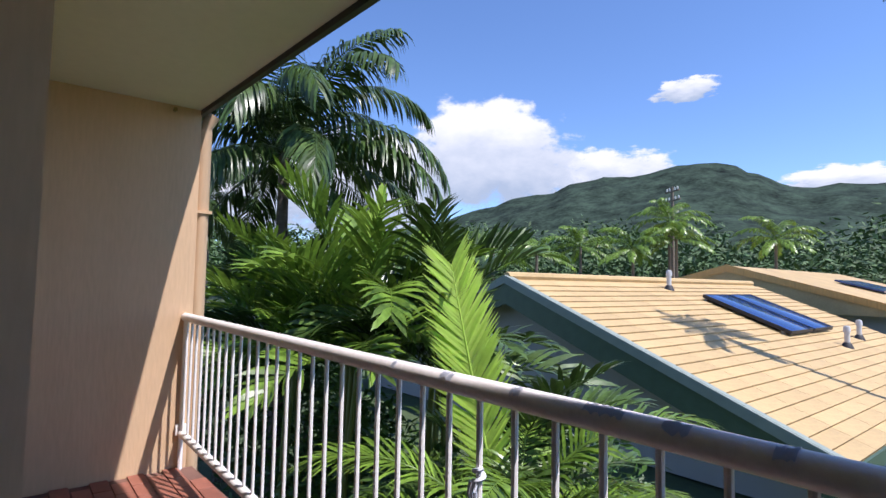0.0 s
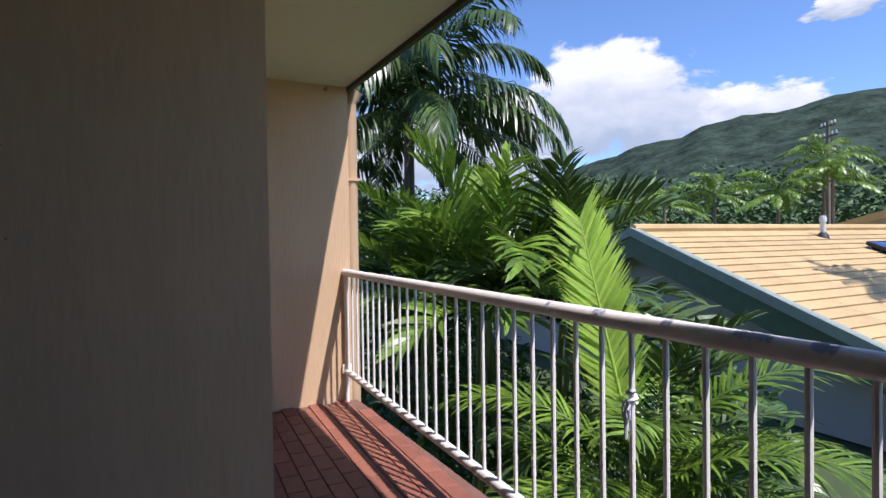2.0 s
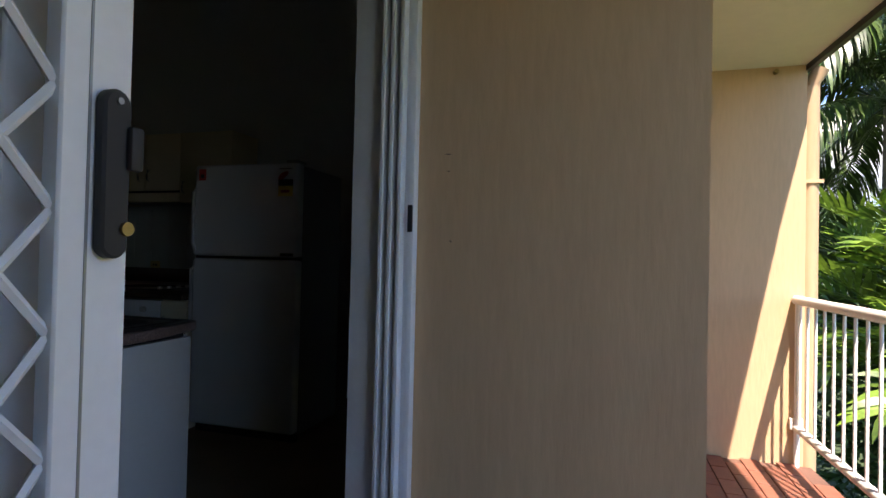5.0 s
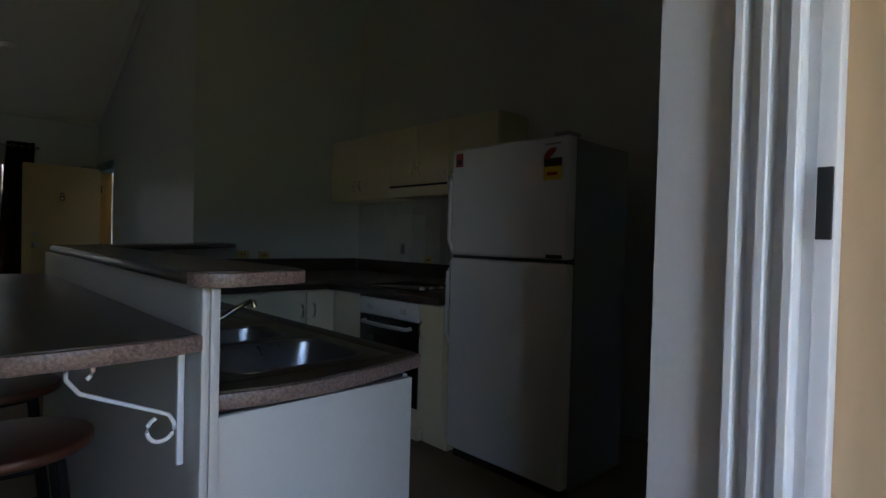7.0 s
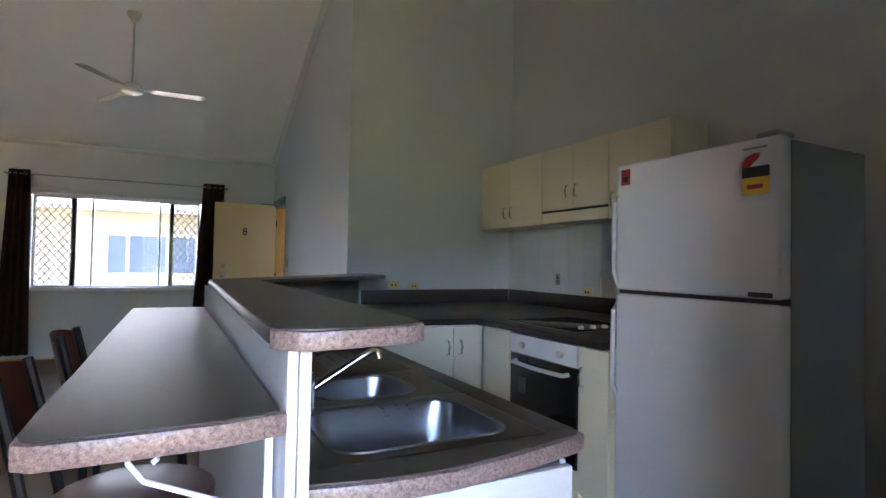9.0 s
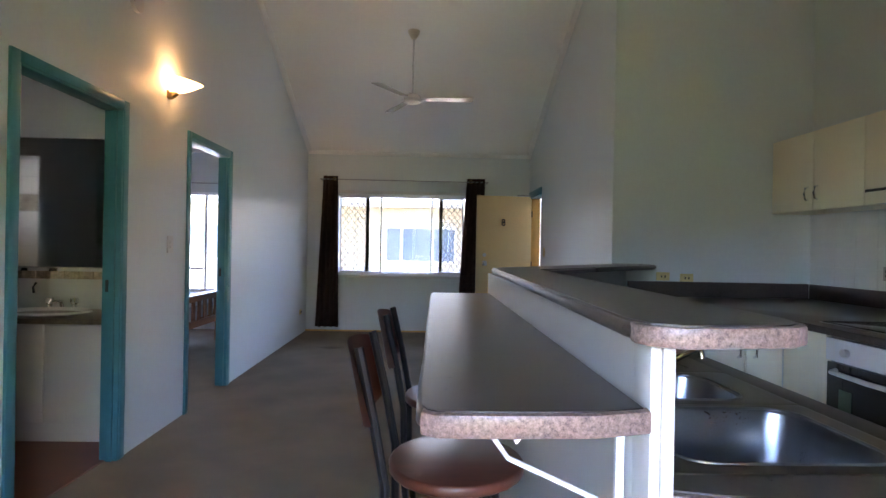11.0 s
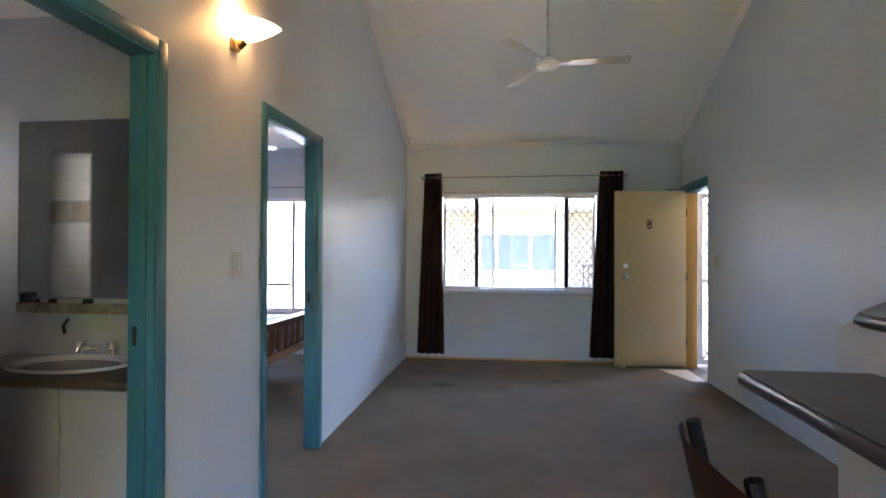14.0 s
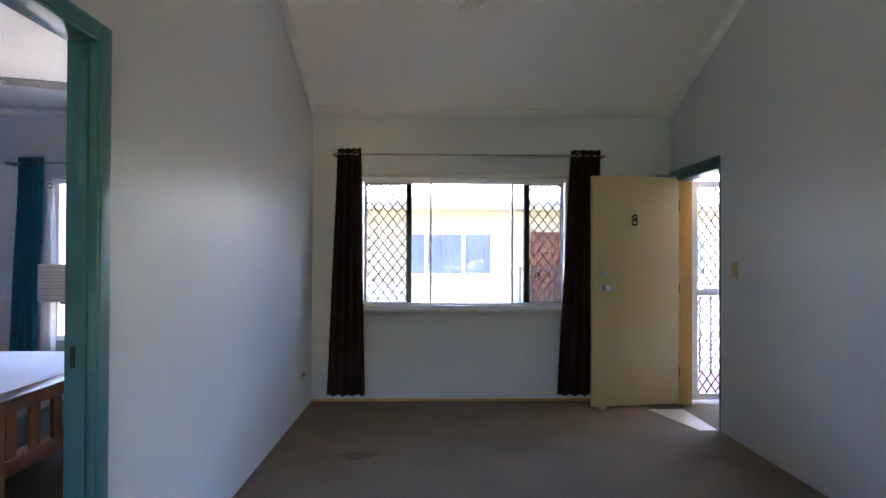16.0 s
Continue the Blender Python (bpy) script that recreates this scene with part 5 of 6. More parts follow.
part("pipe", tube([(4.79, -10.015, -2.9), (4.79, -10.015, 2.30), (4.78, -10.03, 2.36), (4.76, -10.06, 2.42)], 0.045, 16), M_RENDER, t)
part("clip", box(4.735, -10.07, 1.70, 4.85, -9.96, 1.72), M_RENDER, t)
t = thing("soffit_bolt", 4.68, -9.785, 2.39, "small rusty bolt below the soffit", "bolt")
part("bolt", tube([(4.69, -9.785, 2.385), (4.66, -9.785, 2.385)], 0.014, 10), M_BRASS, t)

# balustrade
RY = -9.915
t = thing("balustrade", 1.5, RY, -0.02, "white painted steel balcony railing with upright bars", "railing")
part("top_rail", tube([(-1.79, RY, 0.972), (1.0, RY, 0.970), (4.688, RY, 0.976)], 0.028, 16), M_RAIL, t, "weathered round top rail")
part("bottom_rail", tube([(-1.79, RY, 0.205), (4.688, RY, 0.205)], 0.024, 14), M_BALUSTER, t)
BALUSTER = bpy.data.meshes.new("baluster")
bm = tube([(0, 0, 0.21), (0, 0, 0.945)], 0.0085, 8)
smooth(bm)
bm.to_mesh(BALUSTER)
bm.free()
BALUSTER.materials.append(M_BALUSTER)
k = 0
x = 4.62
while x > -1.75:
    ob = new("baluster", BALUSTER)
    ob.parent = t
    ob.location = (x - 1.5, 0, 0.02)
    x -= 0.12
part("end_flange", box(4.66, RY - 0.035, 0.19, 4.689, RY + 0.035, 0.26, 0.004), M_BALUSTER, t)
part("end_post", tube([(4.66, RY, -0.03), (4.66, RY, 0.95)], 0.016, 10), M_BALUSTER, t)
for x in (2.4, 0.4, -1.4):
    part("standoff_post", tube([(x, RY, -0.034), (x, RY, 0.195)], 0.02, 10), M_BALUSTER, t)
random.seed(4)
for x, w in ((1.85, 0.05), (1.39, 0.045), (1.345, 0.045), (1.22, 0.05), (1.60, 0.03), (2.1, 0.02), (1.05, 0.03)):
    bm = bmesh.new()
    cols = []
    for i in range(7):
        u = x + w * (i / 6 - 0.5)
        lo, hi = 35 + random.uniform(-16, 10), 75 + random.uniform(-10, 25)
        cols.append([bm.verts.new((u, RY + 0.0328 * math.cos(radians(a)), 0.967 + 0.0328 * math.sin(radians(a)))) for a in (lo, (lo + hi) / 2, hi)])
    for a, b in zip(cols, cols[1:]):
        bm.faces.new((a[0], b[0], b[1], a[1]))
        bm.faces.new((a[1], b[1], b[2], a[2]))
    bmesh.ops.solidify(bm, geom=list(bm.faces), thickness=-0.0008)
    part("worn_patch", bm, M_PATCH, t, "patch of worn grey paint")
t = thing("tied_rag", 1.74, RY, 0.62, "twist of white cloth tied round a baluster", "cloth")
bm = tube([(1.74 + 0.013 * math.cos(a), RY + 0.013 * math.sin(a), 0.742 + 0.0025 * k) for k, a in enumerate([2 * math.pi * i / 10 for i in range(16)])], 0.006, 6)
bm = tube([(1.75, RY + 0.013, 0.745), (1.753, RY + 0.018, 0.72), (1.748, RY + 0.015, 0.68), (1.752, RY + 0.013, 0.635)], 0.010, 7, bm, r1=0.005)
bm = tube([(1.738, RY + 0.013, 0.745), (1.733, RY + 0.019, 0.725), (1.737, RY + 0.016, 0.695)], 0.007, 7, bm, r1=0.004)
part("cloth", bm, M_SHEET, t)


# ---- garden and distance ----
GZ = -2.95
bm = bmesh.new()
bmesh.ops.create_grid(bm, x_segments=40, y_segments=40, size=2400)
for v in bm.verts:
    v.co.z = GZ - 0.05
solid("ground", bm, M_GROUND, "green garden ground reaching the hills", "ground", "structure")


def frond_mesh(name, length, tilt, curl, width, n, material, vee=20, hang=0.5, seed=0, fat=0.02, tip=28, bare=0.14, full=0.55, splay=66):
    """A feather palm leaf rising at tilt degrees and curling over by curl degrees; its leaflets hang by their weight. It points along +x from its base."""
    rnd = random.Random(seed)
    bm = bmesh.new()
    steps = 14
    path, heads = [Vector((0, 0, 0))], []
    for i in range(steps):
        e = radians(tilt - curl * ((i + 0.5) / steps) ** 1.25)
        heads.append(Vector((math.cos(e), 0, math.sin(e))))
        path.append(path[-1] + heads[-1] * length / steps)
    rings = []
    for i, p in enumerate(path):
        h = heads[min(i, steps - 1)]
        up = Vector((-h.z, 0, h.x))
        r = 0.004 + 0.016 * (1 - i / steps)
        rings.append([bm.verts.new(p + Vector((0, r * c, 0)) + up * r * q) for c, q in ((1, 0), (0, 1), (-1, 0), (0, -1))])
    for a, b in zip(rings, rings[1:]):
        for k in range(4):
            bm.faces.new((a[k], a[(k + 1) % 4], b[(k + 1) % 4], b[k]))
    down = Vector((0, 0, -1))
    for i in range(n):
        f = bare + (1 - bare) * (i + 0.5) / n
        q = f * steps
        k = min(int(q), steps - 1)
        base = path[k] + (path[k + 1] - path[k]) * (q - k)
        h = heads[k]
        up = Vector((-h.z, 0, h.x))
        g = (f - bare) / (1 - bare)
        ln = width * (0.35 + 0.65 * min(1, g / 0.25)) * (1 - (1 - full) * max(0, (g - 0.5) / 0.5) ** 1.6)
        for side in (1, -1):
            l2 = ln * rnd.uniform(0.86, 1.06)
            ang = radians(splay + (tip - splay) * g + rnd.uniform(-5, 5))
            lift = radians(vee + rnd.uniform(-12, 12))
            d = h * math.cos(ang) + (Vector((0, side, 0)) * math.cos(lift) + up * math.sin(lift)) * math.sin(ang)
            sag = hang * rnd.uniform(0.7, 1.25)
            d1 = (d + down * sag * 0.3).normalized()
            d2 = (d1 + down * sag * 0.75).normalized()
            d3 = (d2 + down * sag).normalized()
            p1 = base + d1 * l2 * 0.38
            p2 = p1 + d2 * l2 * 0.34
            p3 = p2 + d3 * l2 * 0.28
            w = (h - d1 * h.dot(d1)).normalized() * fat * rnd.uniform(0.85, 1.1)
            v = [bm.verts.new(base - w * 0.4), bm.verts.new(base + w * 0.4), bm.verts.new(p1 + w), bm.verts.new(p1 - w), bm.verts.new(p2 + w * 0.75), bm.verts.new(p2 - w * 0.75), bm.verts.new(p3)]
            bm.faces.new((v[0], v[1], v[2], v[3]))
            bm.faces.new((v[3], v[2], v[4], v[5]))
            bm.faces.new((v[5], v[4], v[6]))
    for face in bm.faces:
        face.smooth = True
    me = bpy.data.meshes.new(name)
    bm.to_mesh(me)
    bm.free()
    me.materials.append(material)
    return me


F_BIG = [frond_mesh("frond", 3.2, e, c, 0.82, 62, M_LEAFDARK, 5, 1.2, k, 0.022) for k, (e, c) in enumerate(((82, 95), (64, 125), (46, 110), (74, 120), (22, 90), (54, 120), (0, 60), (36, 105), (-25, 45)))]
F_MID = [frond_mesh("frond", 2.0, e, c, 0.62, 21, M_LEAF, 34, 0.25, 20 + k, 0.034, 30) for k, (e, c) in enumerate(((80, 45), (60, 70), (40, 75), (70, 60), (25, 60)))]
F_MIDDARK = [frond_mesh("frond", 2.0, e, c, 0.62, 22, M_LEAFDARK, 32, 0.28, 40 + k, 0.032, 30) for k, (e, c) in enumerate(((78, 50), (58, 75), (38, 75), (68, 60), (20, 60)))]
F_FINE = [frond_mesh("frond", 1.75, e, c, 0.48, 44, M_LEAF, 14, 0.3, 60 + k, 0.015, 34) for k, (e, c) in enumerate(((60, 75), (42, 70), (72, 80), (28, 55)))]
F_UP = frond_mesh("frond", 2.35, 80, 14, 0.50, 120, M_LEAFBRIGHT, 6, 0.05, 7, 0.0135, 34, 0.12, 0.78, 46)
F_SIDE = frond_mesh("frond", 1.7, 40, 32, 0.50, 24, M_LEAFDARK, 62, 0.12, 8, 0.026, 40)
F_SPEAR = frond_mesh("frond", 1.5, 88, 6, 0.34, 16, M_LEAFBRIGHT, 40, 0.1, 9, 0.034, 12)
F_FAR = [frond_mesh("frond", 3.0, e, c, 0.6, 20, M_LEAF, 8, 0.8, 80 + k, 0.04) for k, (e, c) in enumerate(((75, 100), (50, 95), (25, 75), (0, 45)))]


def palm(name, x, y, top, fronds, count, label, r=0.09, base=GZ, seed=0, scale=1.0, stems=1, extra=()):
    """A palm: tapered trunk or stems, and a crown of separate fronds; extra fronds stand at their own place, turn and lean."""
    rnd = random.Random(seed)
    t = thing(name, x, y, base, label, "palm tree")
    for s in range(stems):
        ox, oy = (0, 0) if stems == 1 else (0.28 * math.cos(s * 2.4), 0.28 * math.sin(s * 2.4))
        zt = top - (0 if s == 0 else rnd.uniform(0.15, 0.7))
        pts = [(x + ox * (1 - f) + 0.1 * math.sin(f * 2 + s), y + oy * (1 - f), base + (zt - base) * f) for f in (0, 0.25, 0.5, 0.75, 1)]
        part("trunk", tube(pts, r, 10, r1=r * 0.65), M_TRUNK if r > 0.07 else M_STALK, t)
        px, py, pz = pts[-1]
        for k in range(count):
            ob = new("frond", fronds[(k + s) % len(fronds)])
            ob.parent = t
            az = 137.5 * k + rnd.uniform(-14, 14) + s * 50 + seed * 31
            sc = scale * rnd.uniform(0.86, 1.08)
            ob.matrix_local = Matrix.Translation((px - x, py - y, pz - base - rnd.uniform(0, 0.12))) @ pose(0, 0, 0, rnd.uniform(-14, 14), 0, az) @ Matrix.Diagonal((sc, sc, sc, 1))
    for px, py, pz, az, lean, sc, me in extra:
        ob = new("frond", me)
        ob.parent = t
        ob.matrix_local = Matrix.Translation((px - x, py - y, pz - base)) @ pose(0, 0, 0, lean, 0, az) @ Matrix.Diagonal((sc, sc, sc, 1))
    return t


palm("tall_palm", 9.65, -12.6, 3.5, F_BIG, 34, "tall dark feather palm beyond the balcony railing", 0.14, seed=1, scale=1.05)
palm("tall_palm", 15.5, -12.9, 3.4, F_BIG, 18, "tall feather palm farther behind the garden", 0.13, seed=2, scale=0.8)
palm("garden_palm", 6.3, -12.15, 0.95, F_MID, 6, "clump of golden cane palms below the balcony", 0.045, seed=3, stems=4, scale=0.92,
     extra=((6.2, -12.25, 0.8, -60, 4, 1.0, F_SPEAR), (6.0, -12.3, 0.75, 150, -6, 0.95, F_MID[2])))
palm("garden_palm", 7.7, -12.0, 0.55, F_MID, 7, "clump of golden cane palms by the end wall", 0.045, seed=4, stems=4, scale=0.9)
palm("garden_palm", 5.7, -12.95, 0.55, F_MIDDARK, 6, "clump of dark feather palms in the garden", 0.05, seed=5, stems=3, scale=0.95,
     extra=((5.95, -12.55, 1.0, -118, 0, 1.0, F_SIDE),))
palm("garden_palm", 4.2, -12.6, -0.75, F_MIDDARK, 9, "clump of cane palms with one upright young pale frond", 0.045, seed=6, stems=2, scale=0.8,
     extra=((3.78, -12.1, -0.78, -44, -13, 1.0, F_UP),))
palm("garden_palm", 3.5, -11.95, -0.75, F_FINE, 8, "low clump of fine-leaved palms under the railing", 0.04, seed=7, stems=2, scale=0.95,
     extra=((3.45, -11.85, -0.5, -122, 0, 1.0, F_FINE[0]), (3.4, -11.75, -0.6, -150, 0, 0.95, F_FINE[1]), (3.5, -11.7, -0.7, 120, 0, 0.9, F_FINE[1])))
palm("garden_palm", 9.0, -12.6, 0.5, F_MIDDARK, 7, "dark clump of palms behind the cane palms", 0.05, seed=8, stems=3, scale=1.1)
palm("garden_palm", 1.6, -12.4, -1.3, F_FINE, 8, "low clump of cane palms beside the neighbour's wall", 0.04, seed=9, stems=2, scale=0.9)


def shrub(name, x, y, z0, rx, ry, rz, leaves, size, material, label, category="shrub", seed=0):
    """A leafy mass of many small separate leaves with gaps and an uneven outline."""
    rnd = random.Random(seed)
    t = thing(name, x, y, z0, label, category)
    bm = bmesh.new()
    for _ in range(leaves):
        while True:
            p = Vector((rnd.uniform(-1, 1), rnd.uniform(-1, 1), rnd.uniform(-0.3, 1)))
            lump = 0.72 + 0.4 * noise.noise(p * 2.2 + Vector((seed * 7.1, 0, 0)))
            if 0.35 * lump < p.length < lump:
                break
        c = Vector((x + p.x * rx, y + p.y * ry, z0 + rz * 0.4 + p.z * rz))
        d = Vector((rnd.uniform(-1, 1), rnd.uniform(-1, 1), rnd.uniform(-0.7, 0.5))).normalized()
        u = d.cross(Vector((rnd.uniform(-1, 1), rnd.uniform(-1, 1), 1))).normalized()
        s = size * rnd.uniform(0.6, 1.3)
        v = [bm.verts.new(c - d * s), bm.verts.new(c + u * s * 0.35), bm.verts.new(c + d * s), bm.verts.new(c - u * s * 0.35)]
        bm.faces.new(v)
    part("crown", bm, material, t)
    part("trunk", tube([(x, y, GZ), (x, y, z0 + rz * 0.5)], 0.06 * max(1, rz / 2), 8, r1=0.03), M_TRUNK, t)
    return t


shrub("garden_shrub", 6.8, -12.8, -2.6, 2.2, 1.2, 2.0, 5200, 0.09, M_SHRUB, "dense dark green garden shrub below the railing", seed=1)
shrub("garden_shrub", 9.8, -13.2, -2.6, 2.6, 1.6, 3.0, 5200, 0.11, M_SHRUB, "dense tall green garden shrub near the end wall", seed=2)
shrub("garden_shrub", 5.0, -14.2, -2.8, 1.6, 1.2, 2.2, 3000, 0.10, M_SHRUB, "dark leafy shrub by the neighbour's wall", seed=3)
shrub("garden_shrub", 12.5, -12.5, -2.6, 3.0, 2.0, 3.4, 4200, 0.13, M_SHRUB, "leafy green hedge tree beyond the end wall", seed=4)

palm("tall_palm", 2.4, -27.0, 9.8, F_BIG, 18, "tall palm standing beside the neighbour's eaves", 0.14, seed=12, scale=0.62)

# neighbour's house with an ochre tiled roof
RX, RZ, RS, VY, BYF = 11.8, 1.47, 0.395, -20.3, -37.5
EX = 3.6
t = thing("neighbour_house", 8.5, -28, GZ, "grey walled house with an ochre tiled roof and green fascia", "house")
gp = [(EX + 0.6, GZ), (20.2, GZ), (20.2, RZ - RS * 8.0 - 0.25), (RX, RZ - 0.25), (EX + 0.6, RZ - RS * (RX - EX - 0.6) - 0.25)]
part("wall", prism(gp, BYF + 0.5, VY - 0.5, axis="y"), M_GWALL, t)
def roof_z(x):
    return RZ - RS * abs(RX - x)
part("roof_deck", prism([(EX, roof_z(EX) - 0.2), (EX, roof_z(EX) - 0.05), (RX, RZ - 0.05), (20.8, roof_z(20.8) - 0.05), (20.8, roof_z(20.8) - 0.2), (RX, RZ - 0.2)], BYF, VY, axis="y"), M_ROOF, t)
part("barge_board", prism([(EX - 0.05, roof_z(EX) - 0.8), (EX - 0.05, roof_z(EX) - 0.2), (RX, RZ - 0.2), (20.8, roof_z(20.8) - 0.2), (20.8, roof_z(20.8) - 0.62), (RX, RZ - 0.8)], VY + 0.003, VY + 0.06, axis="y"), M_FASCIA, t, "dark green barge board")
part("verge_capping", prism([(EX - 0.05, roof_z(EX) - 0.2), (EX - 0.05, roof_z(EX) + 0.04), (RX, RZ + 0.04), (20.8, roof_z(20.8) + 0.04), (20.8, roof_z(20.8) - 0.2), (RX, RZ - 0.2)], VY + 0.062, VY + 0.12, axis="y"), M_VERGE, t, "pale verge capping")
part("verge_lip", prism([(EX - 0.05, roof_z(EX) + 0.0), (EX - 0.05, roof_z(EX) + 0.045), (RX, RZ + 0.045), (20.8, roof_z(20.8) + 0.045), (20.8, roof_z(20.8)), (RX, RZ)], VY - 0.12, VY + 0.06, axis="y"), M_VERGE, t)
part("ridge_capping", tube([(RX, VY, RZ + 0.01), (RX, BYF, RZ + 0.01)], 0.13, 8), M_ROOF, t)
part("eave_fascia", box(EX - 0.08, BYF, roof_z(EX) - 0.3, EX - 0.02, VY, roof_z(EX) - 0.02), M_FASCIA, t)
# courses of tiles on the slope that faces the balcony
course = 0.36
nc = int((RX - EX) / course)
seg = 12
tile_mesh = bpy.data.meshes.new("roof_tile")
bm = bmesh.new()
w = (VY - 0.17 - BYF) / seg
for a, b, h in ((0, course * 1.08, 0),):
    lo = [bm.verts.new((p, q, z)) for p, q, z in ((0, 0.006, 0.045), (0, w - 0.006, 0.045), (course * 1.05, w - 0.006, 0.012), (course * 1.05, 0.006, 0.012))]
    dn = [bm.verts.new((p, q, z)) for p, q, z in ((0, 0.006, -0.02), (0, w - 0.006, -0.02), (course * 1.05, w - 0.006, -0.02), (course * 1.05, 0.006, -0.02))]
    bm.faces.new(lo[::-1])
    for i in range(4):
        bm.faces.new((lo[i], lo[(i + 1) % 4], dn[(i + 1) % 4], dn[i]))
bmesh.ops.recalc_face_normals(bm, faces=bm.faces)
bm.to_mesh(tile_mesh)
bm.free()
tile_mesh.materials.append(M_ROOF)
tilt = math.degrees(math.atan(RS))
for i in range(nc):
    for j in range(seg):
        ob = new("roof_tile", tile_mesh)
        ob.parent = t
        xx = EX + i * course
        ob.matrix_local = Matrix.Translation((xx - 8.5, BYF + j * w + 28, roof_z(xx) - GZ - 0.03)) @ pose(0, 0, 0, 0, -tilt, 0)


t = thing("solar_heater", 8.7, -31.0, roof_z(8.7), "pair of dark blue solar panels on the ochre roof", "solar panel")
for y0, y1 in ((-30.75, -28.8), (-32.9, -30.95)):
    bm = box(0, y0, 0.12, 3.0, y1, 0.2, 0.01)
    bmesh.ops.transform(bm, matrix=Matrix.Translation((7.3, 0, roof_z(7.3))) @ pose(0, 0, 0, 0, -tilt, 0), verts=bm.verts)
    f = part("collector", bm, M_SOLAR, t)
    bm = None
    for a in ((-0.03, y0 - 0.03, 0.09, 3.03, y0, 0.21), (-0.03, y1, 0.09, 3.03, y1 + 0.03, 0.21), (-0.03, y0, 0.09, 0.0, y1, 0.21), (3.0, y0, 0.09, 3.03, y1, 0.21)):
        bm = box(*a, bm=bm)
    bmesh.ops.transform(bm, matrix=Matrix.Translation((7.3, 0, roof_z(7.3))) @ pose(0, 0, 0, 0, -tilt, 0), verts=bm.verts)
    part("panel_frame", bm, M_DARK, t)
for x, y in ((7.5, -28.9), (7.5, -32.7), (10.0, -28.9), (10.0, -32.7)):
    part("foot", box(x - 0.05, y - 0.05, roof_z(x) - 0.03, x + 0.05, y + 0.05, roof_z(x) + 0.15), M_GREY, t)
for x, y in ((11.0, -28.1), (6.35, -31.2), (6.63, -33.8)):
    z = roof_z(x)
    t = thing("roof_vent_pipe", x, y, z, "white capped vent pipe on the ochre roof", "vent pipe", "roof vent pipes")
    part("pipe", lathe([(0.085, z - 0.05), (0.085, z + 0.62)], x, y, 14), M_WHITE, t)
    part("cap", lathe([(0.0, z + 0.72), (0.09, z + 0.70), (0.11, z + 0.62), (0.11, z + 0.5), (0.088, z + 0.5)], x, y, 14), M_WHITE, t)
    part("flashing", lathe([(0.2, z - 0.06), (0.14, z + 0.1), (0.09, z + 0.16)], x, y, 14), M_DARK, t)

# a second roof farther off
t = thing("far_house", 14, -48, GZ, "second ochre roofed house behind the first", "house")
part("wall", box(7, -58, GZ, 21, -41, 0.4), M_GWALL, t)
part("roof", prism([(5.5, 0.2), (14, 2.5), (22.5, 0.2), (22.5, 0.05), (5.5, 0.05)], -60, -40, axis="y"), M_ROOF, t)
part("barge_board", prism([(5.4, -0.1), (5.4, 0.22), (14, 2.55), (22.6, 0.22), (22.6, -0.1), (14, 2.15)], -39.99, -39.9, axis="y"), M_JAMB, t)
t = thing("far_solar_heater", 10, -50, 1.2, "dark solar panel on the second roof", "solar panel")
bm = box(0, -52, 0.1, 2.4, -47, 0.2)
bmesh.ops.transform(bm, matrix=Matrix.Translation((8.6, 0, 1.04)) @ pose(0, 0, 0, 0, -15.1, 0), verts=bm.verts)
part("collector", bm, M_SOLAR, t)

# power pole and mid-distance trees
t = thing("power_pole", 24.0, -53.0, GZ, "timber power pole with insulators above the trees", "power pole")
part("pole", tube([(24, -53, GZ), (24, -53, 9.9)], 0.17, 10, r1=0.12), M_TRUNK, t)
for z, w in ((9.5, 1.0), (8.7, 1.2)):
    part("crossarm", tube([(24 - 0.85 * w, -53 + 0.5 * w, z), (24 + 0.85 * w, -53 - 0.5 * w, z)], 0.08, 8), M_TRUNK, t)
    for u in (-0.8, -0.4, 0.4, 0.8):
        part("insulator", lathe([(0.05, z + 0.06), (0.08, z + 0.2), (0.04, z + 0.32), (0, z + 0.33)], 24 + 0.85 * w * u, -53 - 0.5 * w * u, 8), M_WHITE, t)
for i, (x, y, top, s) in enumerate(((22.7, -50.2, 6.6, 1.2), (21.5, -49.0, 5.0, 1.1), (26.5, -38.5, 3.4, 1.0), (30.0, -37.5, 3.6, 1.1), (24.0, -47, 4.2, 1.1), (17.0, -56.0, 5.2, 1.2), (29.0, -47.0, 4.6, 1.2))):
    palm("far_palm", x, y, top, F_FAR, 20, "pale green palm standing among the trees behind the roofs", 0.16, seed=20 + i, scale=s)
random.seed(12)
k = 0
for az in range(-176, -88, 3):
    for ring, (d, h, sz) in enumerate(((62, 5.6, 0.42), (90, 8.5, 0.55), (130, 12.0, 0.8))):
        a = radians(az + random.uniform(-1.5, 1.5) + ring)
        dd = d * random.uniform(0.9, 1.15)
        x, y = 0.7 - dd * math.sin(a), -9 + dd * math.cos(a)
        hh = h * random.uniform(1.1, 1.75)
        k += 1
        shrub("far_tree", x, y, GZ + 0.25 * hh, hh * 0.8, hh * 0.8, hh * 0.62, 900, sz, M_FARTREE, "leafy green tree in the distance below the hills", "tree", seed=100 + k)

